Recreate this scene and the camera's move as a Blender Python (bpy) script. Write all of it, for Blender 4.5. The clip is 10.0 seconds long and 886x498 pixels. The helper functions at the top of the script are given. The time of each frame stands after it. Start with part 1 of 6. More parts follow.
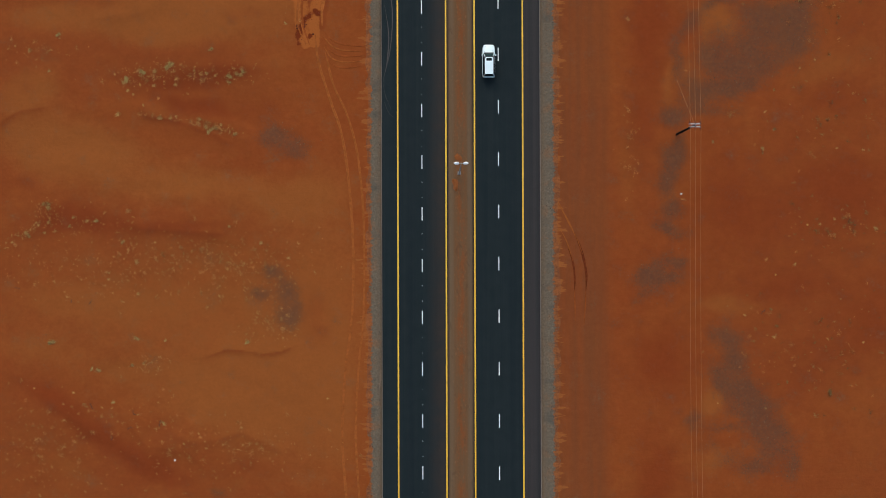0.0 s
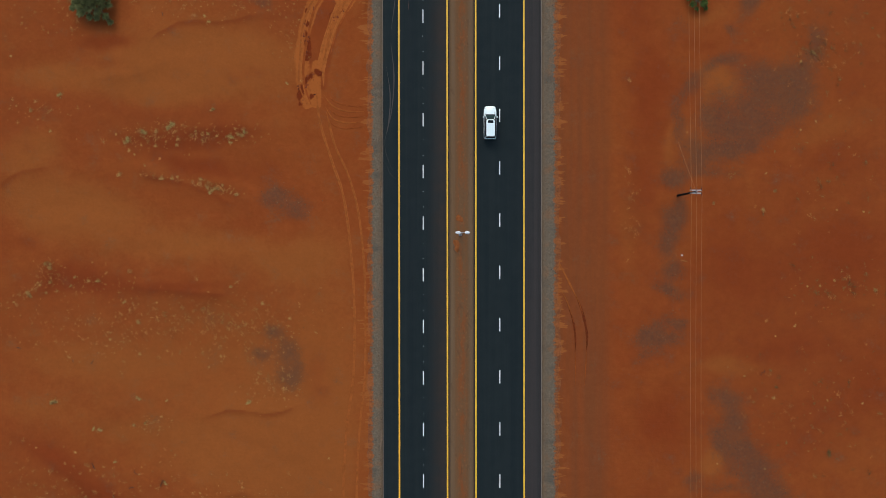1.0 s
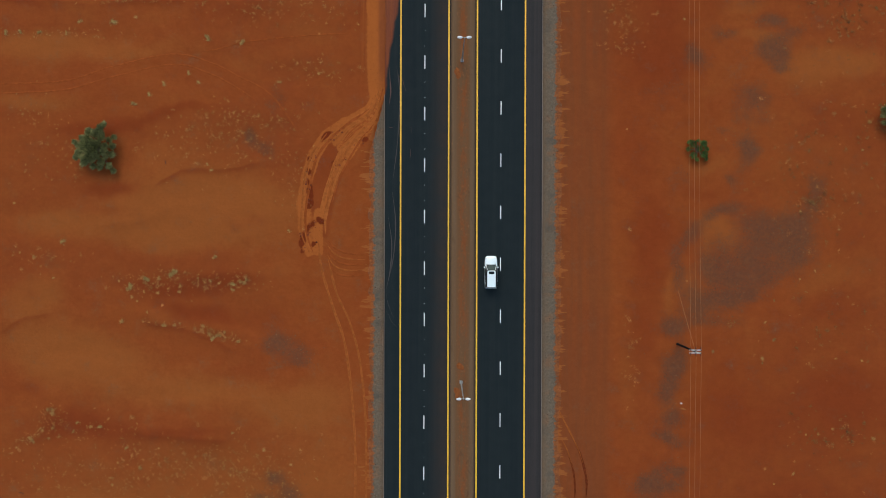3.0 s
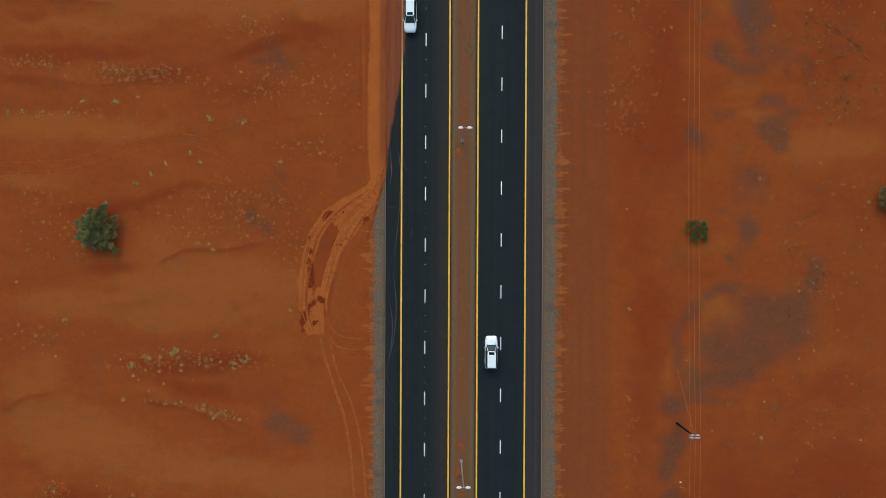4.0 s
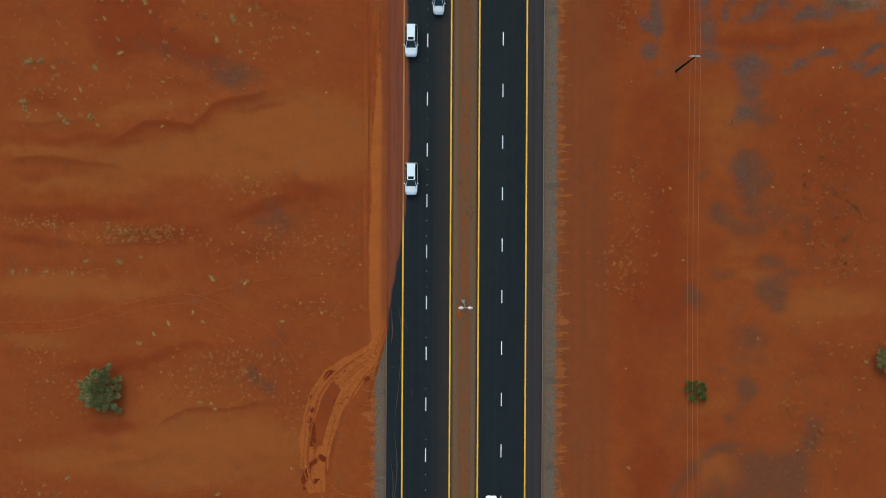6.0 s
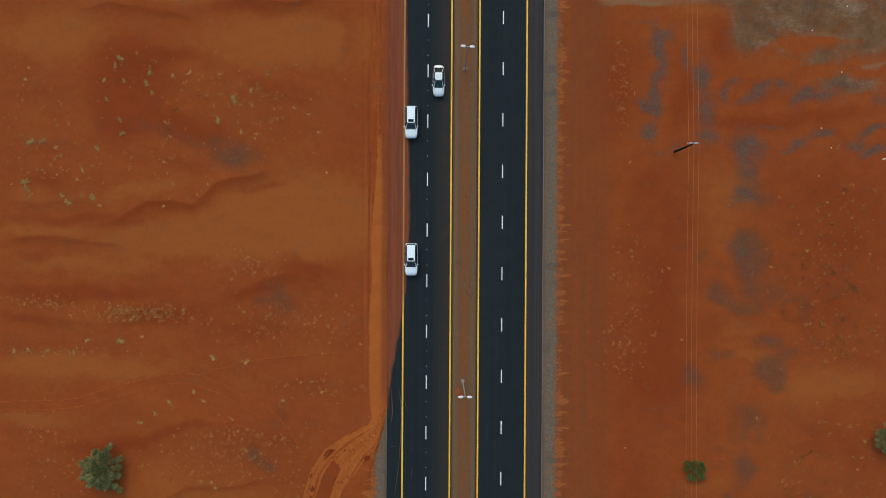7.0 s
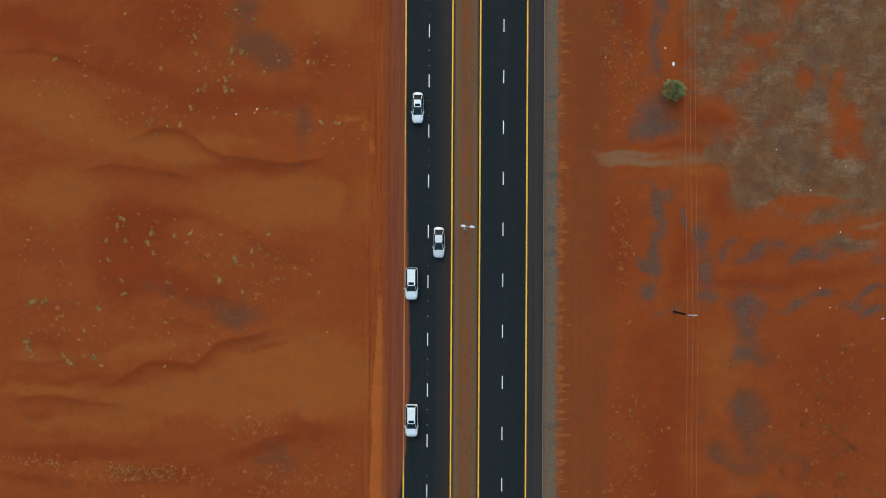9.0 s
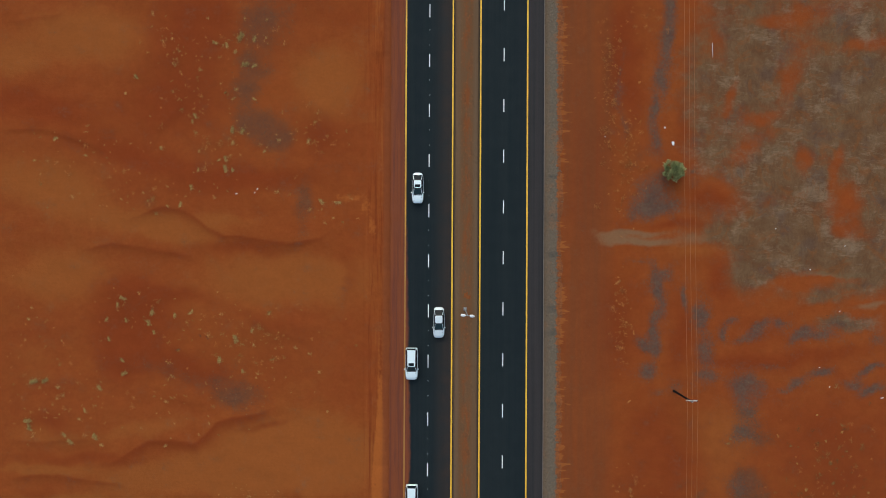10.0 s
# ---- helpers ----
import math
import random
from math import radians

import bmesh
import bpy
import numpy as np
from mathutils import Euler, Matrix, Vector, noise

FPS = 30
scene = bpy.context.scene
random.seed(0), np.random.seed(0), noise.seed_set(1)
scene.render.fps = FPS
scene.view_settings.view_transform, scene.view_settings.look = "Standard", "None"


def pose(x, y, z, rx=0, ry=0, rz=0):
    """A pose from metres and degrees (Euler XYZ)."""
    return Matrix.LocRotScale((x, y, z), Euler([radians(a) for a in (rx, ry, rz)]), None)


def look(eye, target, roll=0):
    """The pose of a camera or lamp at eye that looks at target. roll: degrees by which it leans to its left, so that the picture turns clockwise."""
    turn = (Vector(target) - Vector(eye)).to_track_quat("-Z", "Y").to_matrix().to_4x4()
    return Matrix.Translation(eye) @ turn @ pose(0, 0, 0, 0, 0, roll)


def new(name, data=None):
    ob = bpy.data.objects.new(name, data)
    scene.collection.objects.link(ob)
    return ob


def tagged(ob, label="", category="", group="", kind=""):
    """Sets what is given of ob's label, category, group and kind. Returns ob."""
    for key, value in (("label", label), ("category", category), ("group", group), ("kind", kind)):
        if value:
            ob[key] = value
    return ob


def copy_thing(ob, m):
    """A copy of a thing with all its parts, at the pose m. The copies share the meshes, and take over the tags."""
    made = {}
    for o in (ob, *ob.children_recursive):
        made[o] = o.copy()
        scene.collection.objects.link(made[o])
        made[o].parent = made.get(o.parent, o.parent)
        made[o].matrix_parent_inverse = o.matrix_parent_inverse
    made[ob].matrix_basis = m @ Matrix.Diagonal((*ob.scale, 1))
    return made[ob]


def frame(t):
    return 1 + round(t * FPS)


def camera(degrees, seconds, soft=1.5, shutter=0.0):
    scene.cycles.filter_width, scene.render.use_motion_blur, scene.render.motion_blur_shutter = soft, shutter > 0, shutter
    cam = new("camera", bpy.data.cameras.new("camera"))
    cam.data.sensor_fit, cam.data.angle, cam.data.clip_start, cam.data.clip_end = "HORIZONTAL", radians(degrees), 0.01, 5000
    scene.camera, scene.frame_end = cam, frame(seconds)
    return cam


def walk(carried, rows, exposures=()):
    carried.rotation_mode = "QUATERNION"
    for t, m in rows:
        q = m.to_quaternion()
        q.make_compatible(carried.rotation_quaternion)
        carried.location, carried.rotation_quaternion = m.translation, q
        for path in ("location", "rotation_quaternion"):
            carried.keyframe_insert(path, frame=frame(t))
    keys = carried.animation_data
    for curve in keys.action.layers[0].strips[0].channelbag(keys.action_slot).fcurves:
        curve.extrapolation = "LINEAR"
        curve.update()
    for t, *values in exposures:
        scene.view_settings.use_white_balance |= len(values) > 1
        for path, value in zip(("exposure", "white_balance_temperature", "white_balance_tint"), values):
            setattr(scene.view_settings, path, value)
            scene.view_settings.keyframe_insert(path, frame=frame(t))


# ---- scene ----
cam = camera(66.0, 10.0, soft=0.95)
# seconds, place of the eye, and its small turns from looking straight down with north at the top
ROWS = [
    (0.0, 0.093, -0.612, 105.343, 0.164, 0.047, -0.180),
    (0.5, -0.118, 4.380, 105.448, -0.108, -0.023, -0.170),
    (1.0, -0.258, 9.509, 105.538, -0.220, -0.058, -0.060),
    (1.5, -0.316, 14.917, 105.618, -0.300, -0.049, 0.027),
    (2.0, -0.383, 20.596, 105.718, -0.316, -0.054, 0.078),
    (2.5, -0.424, 26.523, 105.835, -0.297, -0.079, 0.121),
    (4.0, -0.551, 44.964, 106.364, -0.282, -0.059, 0.249),
    (4.5, -0.603, 51.195, 106.506, -0.287, -0.054, 0.277),
    (5.0, -0.644, 57.443, 106.676, -0.295, -0.062, 0.293),
    (5.5, -0.662, 63.631, 106.853, -0.245, -0.036, 0.302),
    (7.0, -0.636, 81.902, 107.564, 0.082, 0.028, 0.341),
    (7.5, -0.646, 88.065, 107.714, 0.152, 0.027, 0.371),
    (8.0, -0.651, 94.258, 107.854, 0.230, 0.055, 0.304),
    (8.5, -0.663, 100.479, 107.962, 0.297, 0.076, 0.340),
    (9.0, -0.678, 106.718, 108.087, 0.346, 0.093, 0.319),
    (9.5, -0.713, 112.975, 108.210, 0.379, 0.077, 0.276),
    (10.0, -0.767, 119.260, 108.316, 0.388, 0.085, 0.303),
]
walk(cam, [(t, pose(x, y, z, rx, ry, rz)) for t, x, y, z, rx, ry, rz in ROWS], [(0, 0.0, 6500, 2.0), (10, 0.0, 6500, 2.0)])

# ---- light: a veiled sky with a wide, weak sun in the north ----
SUN_UP, SUN_TURN = radians(42), radians(-12)
world = bpy.data.worlds.new("sky")
scene.world = world
world.use_nodes = True
wn = world.node_tree.nodes
sky = wn.new("ShaderNodeTexSky")
sky.sky_type, sky.sun_disc = "NISHITA", False
sky.sun_elevation, sky.sun_rotation = SUN_UP, SUN_TURN
sky.dust_density, sky.air_density = 3.0, 1.0
world.node_tree.links.new(sky.outputs[0], wn["Background"].inputs[0])
wn["Background"].inputs[1].default_value = 0.170
lamp = bpy.data.lights.new("sun", "SUN")
lamp.energy, lamp.angle, lamp.color = 1.0, radians(110), (0.93, 0.98, 1.0)
sun = new("sun", lamp)
sun.matrix_world = look((60 * math.sin(SUN_TURN) * math.cos(SUN_UP), 60 * math.cos(SUN_TURN) * math.cos(SUN_UP), 60 * math.sin(SUN_UP)), (0, 0, 0))
scene.view_settings.exposure = 0.0

# ---- material helpers ----


class Nodes:
    """Short names for building one material's node tree."""

    def __init__(self, name, rough=0.9, metal=0.0, gloss=0.5):
        self.mat = bpy.data.materials.new(name)
        self.mat.use_nodes = True
        self.tree = self.mat.node_tree
        self.shader = self.tree.nodes["Principled BSDF"]
        self.shader.inputs["Roughness"].default_value = rough
        self.shader.inputs["Metallic"].default_value = metal
        self.shader.inputs["Specular IOR Level"].default_value = gloss
        self.place = self.add("ShaderNodeNewGeometry").outputs["Position"]

    def add(self, kind):
        return self.tree.nodes.new(kind)

    def put(self, socket, value):
        if isinstance(value, bpy.types.NodeSocket):
            self.tree.links.new(value, socket)
        elif isinstance(value, tuple) and len(value) == 3 and socket.type == "RGBA":
            socket.default_value = (*value, 1)
        else:
            socket.default_value = value

    def calc(self, op, a, b=0.0, c=0.0):
        n = self.add("ShaderNodeMath")
        n.operation = op
        for s, v in zip(n.inputs, (a, b, c)):
            self.put(s, v)
        return n.outputs[0]

    def scaled(self, sx, sy, sz=1.0):
        n = self.add("ShaderNodeVectorMath")
        n.operation = "MULTIPLY"
        self.put(n.inputs[0], self.place)
        n.inputs[1].default_value = (sx, sy, sz)
        return n.outputs[0]

    def noise(self, scale, detail=3.0, rough=0.55, vec=None, distort=0.0):
        n = self.add("ShaderNodeTexNoise")
        self.put(n.inputs["Vector"], vec or self.place)
        n.inputs["Scale"].default_value, n.inputs["Detail"].default_value = scale, detail
        n.inputs["Roughness"].default_value, n.inputs["Distortion"].default_value = rough, distort
        return n.outputs[0]

    def step(self, value, low, high, to_low=0.0, to_high=1.0):
        n = self.add("ShaderNodeMapRange")
        n.interpolation_type = "SMOOTHSTEP"
        for s, v in zip(n.inputs, (value, low, high, to_low, to_high)):
            self.put(s, v)
        return n.outputs[0]

    def mix(self, fac, a, b, blend="MIX"):
        n = self.add("ShaderNodeMix")
        n.data_type, n.blend_type = "RGBA", blend
        self.put(n.inputs["Factor"], fac)
        self.put([i for i in n.inputs if i.name == "A" and i.type == "RGBA"][0], a)
        self.put([i for i in n.inputs if i.name == "B" and i.type == "RGBA"][0], b)
        return [o for o in n.outputs if o.type == "RGBA"][0]

    def attr(self, name):
        n = self.add("ShaderNodeAttribute")
        n.attribute_name = name
        sep = self.add("ShaderNodeSeparateColor")
        self.put(sep.inputs[0], n.outputs["Color"])
        return (*sep.outputs, n.outputs["Alpha"], n.outputs["Fac"])

    def xyz(self):
        n = self.add("ShaderNodeSeparateXYZ")
        self.put(n.inputs[0], self.place)
        return n.outputs

    def grey(self, value, low, high):
        """A factor stretched between two grey levels, as a colour to multiply by."""
        v = self.step(value, 0.25, 0.75, low, high)
        n = self.add("ShaderNodeCombineColor")
        for s in n.inputs:
            self.put(s, v)
        return n.outputs[0]

    def bump(self, height, strength, distance):
        n = self.add("ShaderNodeBump")
        n.inputs["Strength"].default_value, n.inputs["Distance"].default_value = strength, distance
        self.put(n.inputs["Height"], height)
        self.put(self.shader.inputs["Normal"], n.outputs[0])

    def done(self, colour, rough=None):
        self.put(self.shader.inputs["Base Color"], colour)
        if rough is not None:
            self.put(self.shader.inputs["Roughness"], rough)
        return self.mat


def plain(name, colour, rough=0.6, metal=0.0, spread=0.12, scale=3.0, gloss=0.5):
    """A surface of one colour with fine uneven tone and slight relief."""
    n = Nodes(name, rough, metal, gloss)
    tone = n.noise(scale, 4.0)
    fine = n.noise(scale * 9, 2.0)
    c = n.mix(1.0, colour, n.grey(tone, 1 - spread, 1 + spread), "MULTIPLY")
    c = n.mix(1.0, c, n.grey(fine, 1 - spread / 2, 1 + spread / 2), "MULTIPLY")
    n.bump(fine, 0.15, 0.01)
    return n.done(c)


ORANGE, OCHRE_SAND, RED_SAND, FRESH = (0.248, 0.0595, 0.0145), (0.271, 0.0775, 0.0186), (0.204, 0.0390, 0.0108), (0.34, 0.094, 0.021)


def sand_material():
    n = Nodes("red_sand", 0.95, gloss=0.04)
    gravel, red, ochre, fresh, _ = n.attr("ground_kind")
    silt, tread, clod, dusty, _ = n.attr("ground_more")
    x, y, _ = n.xyz()
    broad, mid, small, fine = n.noise(0.05, 4), n.noise(0.32, 5), n.noise(2.2, 5, 0.65), n.noise(11, 3)

    grain = n.noise(5.5, 4, 0.75)

    def soft(mask, a, b, low, high, stipple=0.0):
        v = n.calc("ADD", mask, n.calc("MULTIPLY", n.calc("SUBTRACT", mid, 0.5), a))
        v = n.calc("ADD", v, n.calc("MULTIPLY", n.calc("SUBTRACT", small, 0.5), b))
        if stipple:
            v = n.calc("ADD", v, n.calc("MULTIPLY", n.calc("SUBTRACT", grain, 0.5), stipple))
        return n.step(v, low, high)

    c = n.mix(n.step(broad, 0.35, 0.65), ORANGE, (0.238, 0.054, 0.0140))
    swirl = n.noise(0.11, 6, 0.6, n.scaled(0.8, 1.25), 1.4)
    c = n.mix(n.step(swirl, 0.50, 0.68, 0.0, 0.28), c, RED_SAND)
    c = n.mix(n.step(swirl, 0.46, 0.30, 0.0, 0.30), c, OCHRE_SAND)
    mottle = n.noise(0.75, 5, 0.68, n.scaled(0.85, 1.15), 0.6)
    c = n.mix(n.step(mottle, 0.50, 0.70, 0.0, 0.22), c, RED_SAND)
    c = n.mix(n.step(mottle, 0.48, 0.30, 0.0, 0.22), c, OCHRE_SAND)
    c = n.mix(soft(ochre, 0.5, 0.1, 0.12, 0.75), c, OCHRE_SAND)
    # red hollows; the slope shade of the crests is coloured in with them
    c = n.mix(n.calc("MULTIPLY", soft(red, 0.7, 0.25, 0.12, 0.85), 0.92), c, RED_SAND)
    # the graded strip beside the eastern shoulder, streaked along the road
    streak = n.noise(1.0, 4, 0.65, n.scaled(0.9, 0.03))
    strip = n.calc("MULTIPLY", n.step(x, 17.0, 18.5), n.step(x, 27.0, 24.0))
    c = n.mix(n.calc("MULTIPLY", strip, n.step(streak, 0.3, 0.7, 0.35, 0.85)), c, (0.174, 0.0530, 0.0195))
    c = n.mix(soft(dusty, 0.5, 0.3, 0.25, 0.9), c, (0.215, 0.108, 0.052))
    stone = n.mix(n.step(small, 0.3, 0.7), (0.098, 0.050, 0.031), (0.150, 0.056, 0.024))
    stone = n.mix(n.step(fine, 0.5, 0.75), stone, (0.066, 0.043, 0.032))
    c = n.mix(n.calc("MULTIPLY", soft(gravel, 1.1, 0.9, 0.14, 0.90, 1.8), 0.74), c, stone)
    *_, slate = n.attr("slate")
    c = n.mix(n.calc("MULTIPLY", soft(slate, 0.8, 0.8, 0.12, 1.0, 1.4), 0.76), c, n.mix(n.step(small, 0.3, 0.7), (0.052, 0.055, 0.050), (0.086, 0.075, 0.057)))
    mud = n.mix(n.step(mid, 0.35, 0.65), (0.114, 0.066, 0.033), (0.142, 0.089, 0.046))
    crack = n.calc("ADD", n.calc("MULTIPLY", n.noise(0.16, 3, 0.5), 0.6), n.calc("MULTIPLY", n.noise(0.8, 6, 0.72, n.scaled(0.7, 1.7), 0.9), 0.6))
    mud = n.mix(n.step(crack, 0.60, 0.76, 0.0, 0.70), mud, (0.22, 0.155, 0.098))
    mud = n.mix(n.step(n.noise(0.2, 4, 0.6), 0.52, 0.68, 0.0, 0.55), mud, (0.082, 0.062, 0.048))
    wisp = n.noise(0.9, 5, 0.7, n.scaled(0.5, 2.2), 1.8)
    mud = n.mix(n.step(wisp, 0.60, 0.70, 0.0, 0.5), mud, (0.200, 0.145, 0.098))
    mud = n.mix(1.0, mud, n.grey(n.noise(0.5, 6, 0.72, n.scaled(1.6, 0.8), 1.2), 0.80, 1.20), "MULTIPLY")
    mud = n.mix(n.step(n.noise(0.33, 5, 0.65, None, 1.0), 0.50, 0.66, 0.0, 0.6), mud, (0.185, 0.072, 0.024))
    c = n.mix(n.calc("MULTIPLY", soft(silt, 0.9, 0.5, 0.02, 0.85), 0.88), c, mud)
    # bright tongues of washed sand along the toe of both shoulders
    rill = n.noise(1.25, 3, 0.65, n.scaled(0.16, 1.0))
    long = n.calc("ADD", n.calc("MULTIPLY", n.calc("POWER", n.step(rill, 0.35, 0.76), 1.6), 2.5), -0.35)
    wob = n.calc("MULTIPLY", n.calc("SUBTRACT", small, 0.5), 0.7)
    east = n.calc("ADD", n.calc("SUBTRACT", x, 17.75), wob)
    west = n.calc("ADD", n.calc("SUBTRACT", -11.50, x), wob)
    for d, gate in ((east, n.step(x, 16.0, 16.2)), (west, n.calc("MULTIPLY", n.step(x, -11.0, -11.2), n.step(y, 57, 54)))):
        f = n.calc("MULTIPLY", n.step(n.calc("SUBTRACT", long, d), -0.12, 0.25), gate)
        c = n.mix(n.calc("MULTIPLY", f, n.step(mid, 0.3, 0.7, 0.55, 0.85)), c, (0.310, 0.100, 0.027))
    drift = n.calc("MULTIPLY", n.calc("MULTIPLY", n.step(x, -14.2, -12.0), n.step(x, -8.0, -8.2)), n.step(y, 56, 66))
    lines = n.noise(1.0, 5, 0.7, n.scaled(1.9, 0.06), 0.5)
    c = n.mix(n.calc("MULTIPLY", drift, n.step(lines, 0.50, 0.64, 0.0, 0.8)), c, (0.165, 0.032, 0.0105))
    c = n.mix(n.calc("MULTIPLY", drift, n.step(lines, 0.46, 0.32, 0.0, 0.7)), c, (0.29, 0.082, 0.021))
    f = soft(fresh, 0.35, 0.5, 0.30, 0.62)
    c = n.mix(f, c, FRESH)
    c = n.mix(n.calc("MULTIPLY", f, n.step(n.noise(3.2, 4, 0.7), 0.58, 0.70)), c, (0.25, 0.064, 0.016))
    c = n.mix(soft(clod, 0.4, 0.7, 0.34, 0.62), c, (0.15, 0.026, 0.008))
    c = n.mix(n.calc("MULTIPLY", tread, 0.8), c, (0.228, 0.062, 0.022))
    c = n.mix(1.0, c, n.grey(n.noise(0.55, 6, 0.7, None, 0.8), 0.955, 1.045), "MULTIPLY")
    c = n.mix(1.0, c, n.grey(small, 0.955, 1.045), "MULTIPLY")
    c = n.mix(1.0, c, n.grey(fine, 0.955, 1.045), "MULTIPLY")
    ripple = n.noise(1.0, 3, 0.6, n.scaled(0.5, 2.6))
    h = n.calc("ADD", n.calc("MULTIPLY", small, 0.7), n.calc("MULTIPLY", fine, 0.25))
    h = n.calc("ADD", h, n.calc("MULTIPLY", ripple, 0.5))
    n.bump(h, 0.20, 0.12)
    return n.done(c)


def asphalt_material():
    n = Nodes("asphalt", 0.85, gloss=0.15)
    *_, sand = n.attr("sand_reach")
    x, y, _ = n.xyz()
    streak, fine, mid = n.noise(1.0, 4, 0.6, n.scaled(1.6, 0.02)), n.noise(9, 3), n.noise(0.5, 4)
    c = n.mix(n.step(streak, 0.25, 0.75), (0.0100, 0.0167, 0.0190), (0.0152, 0.0208, 0.0224))
    # brown dust along the inner edge and on the eastern hard shoulder
    inner = n.calc("MULTIPLY", n.step(x, -3.0, 0.3), n.step(x, 2.0, 1.0))
    outer = n.calc("MULTIPLY", n.step(x, 12.3, 12.6), n.step(streak, 0.2, 0.7, 0.55, 1.0))
    c = n.mix(n.calc("MULTIPLY", inner, n.step(mid, 0.2, 0.8, 0.25, 0.6)), c, (0.060, 0.036, 0.026))
    c = n.mix(n.calc("MULTIPLY", outer, 0.72), c, (0.052, 0.040, 0.038))
    wheel = n.calc("ADD", n.step(n.calc("ABSOLUTE", n.calc("SUBTRACT", x, 10.9)), 1.1, 0.2), n.step(n.calc("ABSOLUTE", n.calc("SUBTRACT", x, -5.0)), 1.1, 0.2))
    c = n.mix(n.calc("MULTIPLY", wheel, 0.25), c, (0.0085, 0.0135, 0.0175))
    edge = n.calc("ADD", sand, n.calc("MULTIPLY", n.calc("SUBTRACT", mid, 0.5), 0.7))
    edge = n.calc("ADD", edge, n.calc("MULTIPLY", n.calc("SUBTRACT", n.noise(3.0, 4, 0.7), 0.5), 0.22))
    film = n.mix(n.step(n.noise(1.0, 5, 0.7, n.scaled(1.9, 0.06), 0.5), 0.35, 0.65), (0.160, 0.045, 0.024), (0.222, 0.060, 0.021))
    c = n.mix(n.step(edge, -0.15, 0.35, 0.0, 0.93), c, film)
    c = n.mix(1.0, c, n.grey(fine, 0.85, 1.15), "MULTIPLY")
    n.bump(fine, 0.3, 0.01)
    return n.done(c, n.step(mid, 0.2, 0.8, 0.75, 0.95))


def paint_material(name, colour, worn, dust):
    """Road paint that wears through and is dusted over where sand lies."""
    n = Nodes(name, 0.6)
    *_, sand = n.attr("sand_reach")
    wear = n.noise(5.0, 5, 0.7)
    tone = n.noise(0.4, 3)
    c = n.mix(n.step(tone, 0.3, 0.7), colour, tuple(v * 0.85 for v in colour))
    c = n.mix(n.step(wear, 0.62, 0.75, 0.0, worn), c, (0.05, 0.045, 0.04))
    c = n.mix(n.step(n.calc("ADD", sand, n.calc("MULTIPLY", tone, 0.5)), 0.1, 0.7, 0.0, dust), c, (0.22, 0.066, 0.022))
    return n.done(c)


def verge_material():
    n = Nodes("compacted_gravel", 0.95, gloss=0.1)
    x, y, _ = n.xyz()
    mid, small, fine = n.noise(0.45, 4), n.noise(2.5, 4, 0.65), n.noise(9, 3, 0.7)
    band = n.noise(1.0, 3, 0.5, n.scaled(0.15, 0.4))
    c = n.mix(n.step(small, 0.3, 0.7), (0.126, 0.094, 0.065), (0.164, 0.124, 0.086))
    c = n.mix(n.step(fine, 0.50, 0.72), c, (0.085, 0.074, 0.058))
    c = n.mix(n.step(n.noise(5.0, 3, 0.7), 0.58, 0.72, 0.0, 0.6), c, (0.20, 0.165, 0.115))
    c = n.mix(n.step(band, 0.56, 0.68, 0.0, 0.55), c, (0.068, 0.064, 0.055))
    c = n.mix(n.step(mid, 0.50, 0.72, 0.0, 0.5), c, (0.23, 0.10, 0.042))
    # tan dust that traffic throws along the edge of the asphalt
    side = n.calc("ABSOLUTE", n.calc("SUBTRACT", x, 2.87))
    scuff = n.noise(1.0, 4, 0.65, n.scaled(2.2, 0.09), 0.4)
    c = n.mix(n.calc("MULTIPLY", n.step(side, 13.5, 12.4), n.step(scuff, 0.3, 0.7, 0.35, 0.9)), c, (0.140, 0.092, 0.058))
    c = n.mix(n.calc("MULTIPLY", n.step(side, 13.2, 12.4), n.step(scuff, 0.62, 0.70, 0.0, 0.6)), c, (0.24, 0.165, 0.115))
    rill = n.noise(1.25, 3, 0.65, n.scaled(0.16, 1.0))
    toe = n.calc("ADD", n.step(x, 16.25, 17.75), n.step(x, -10.25, -11.65))
    toe = n.calc("ADD", toe, n.calc("MULTIPLY", n.calc("SUBTRACT", rill, 0.5), 1.5))
    c = n.mix(n.step(n.calc("ADD", toe, n.calc("MULTIPLY", n.calc("SUBTRACT", small, 0.5), 1.1)), 0.48, 0.80, 0.0, 0.88), c, n.mix(n.step(n.calc("ADD", rill, n.calc("MULTIPLY", n.calc("SUBTRACT", small, 0.5), 0.45)), 0.42, 0.62), (0.195, 0.057, 0.018), (0.285, 0.084, 0.022)))
    c = n.mix(1.0, c, n.grey(n.noise(4.5, 3, 0.75), 0.78, 1.22), "MULTIPLY")
    n.bump(n.calc("ADD", fine, small), 0.6, 0.05)
    return n.done(c)


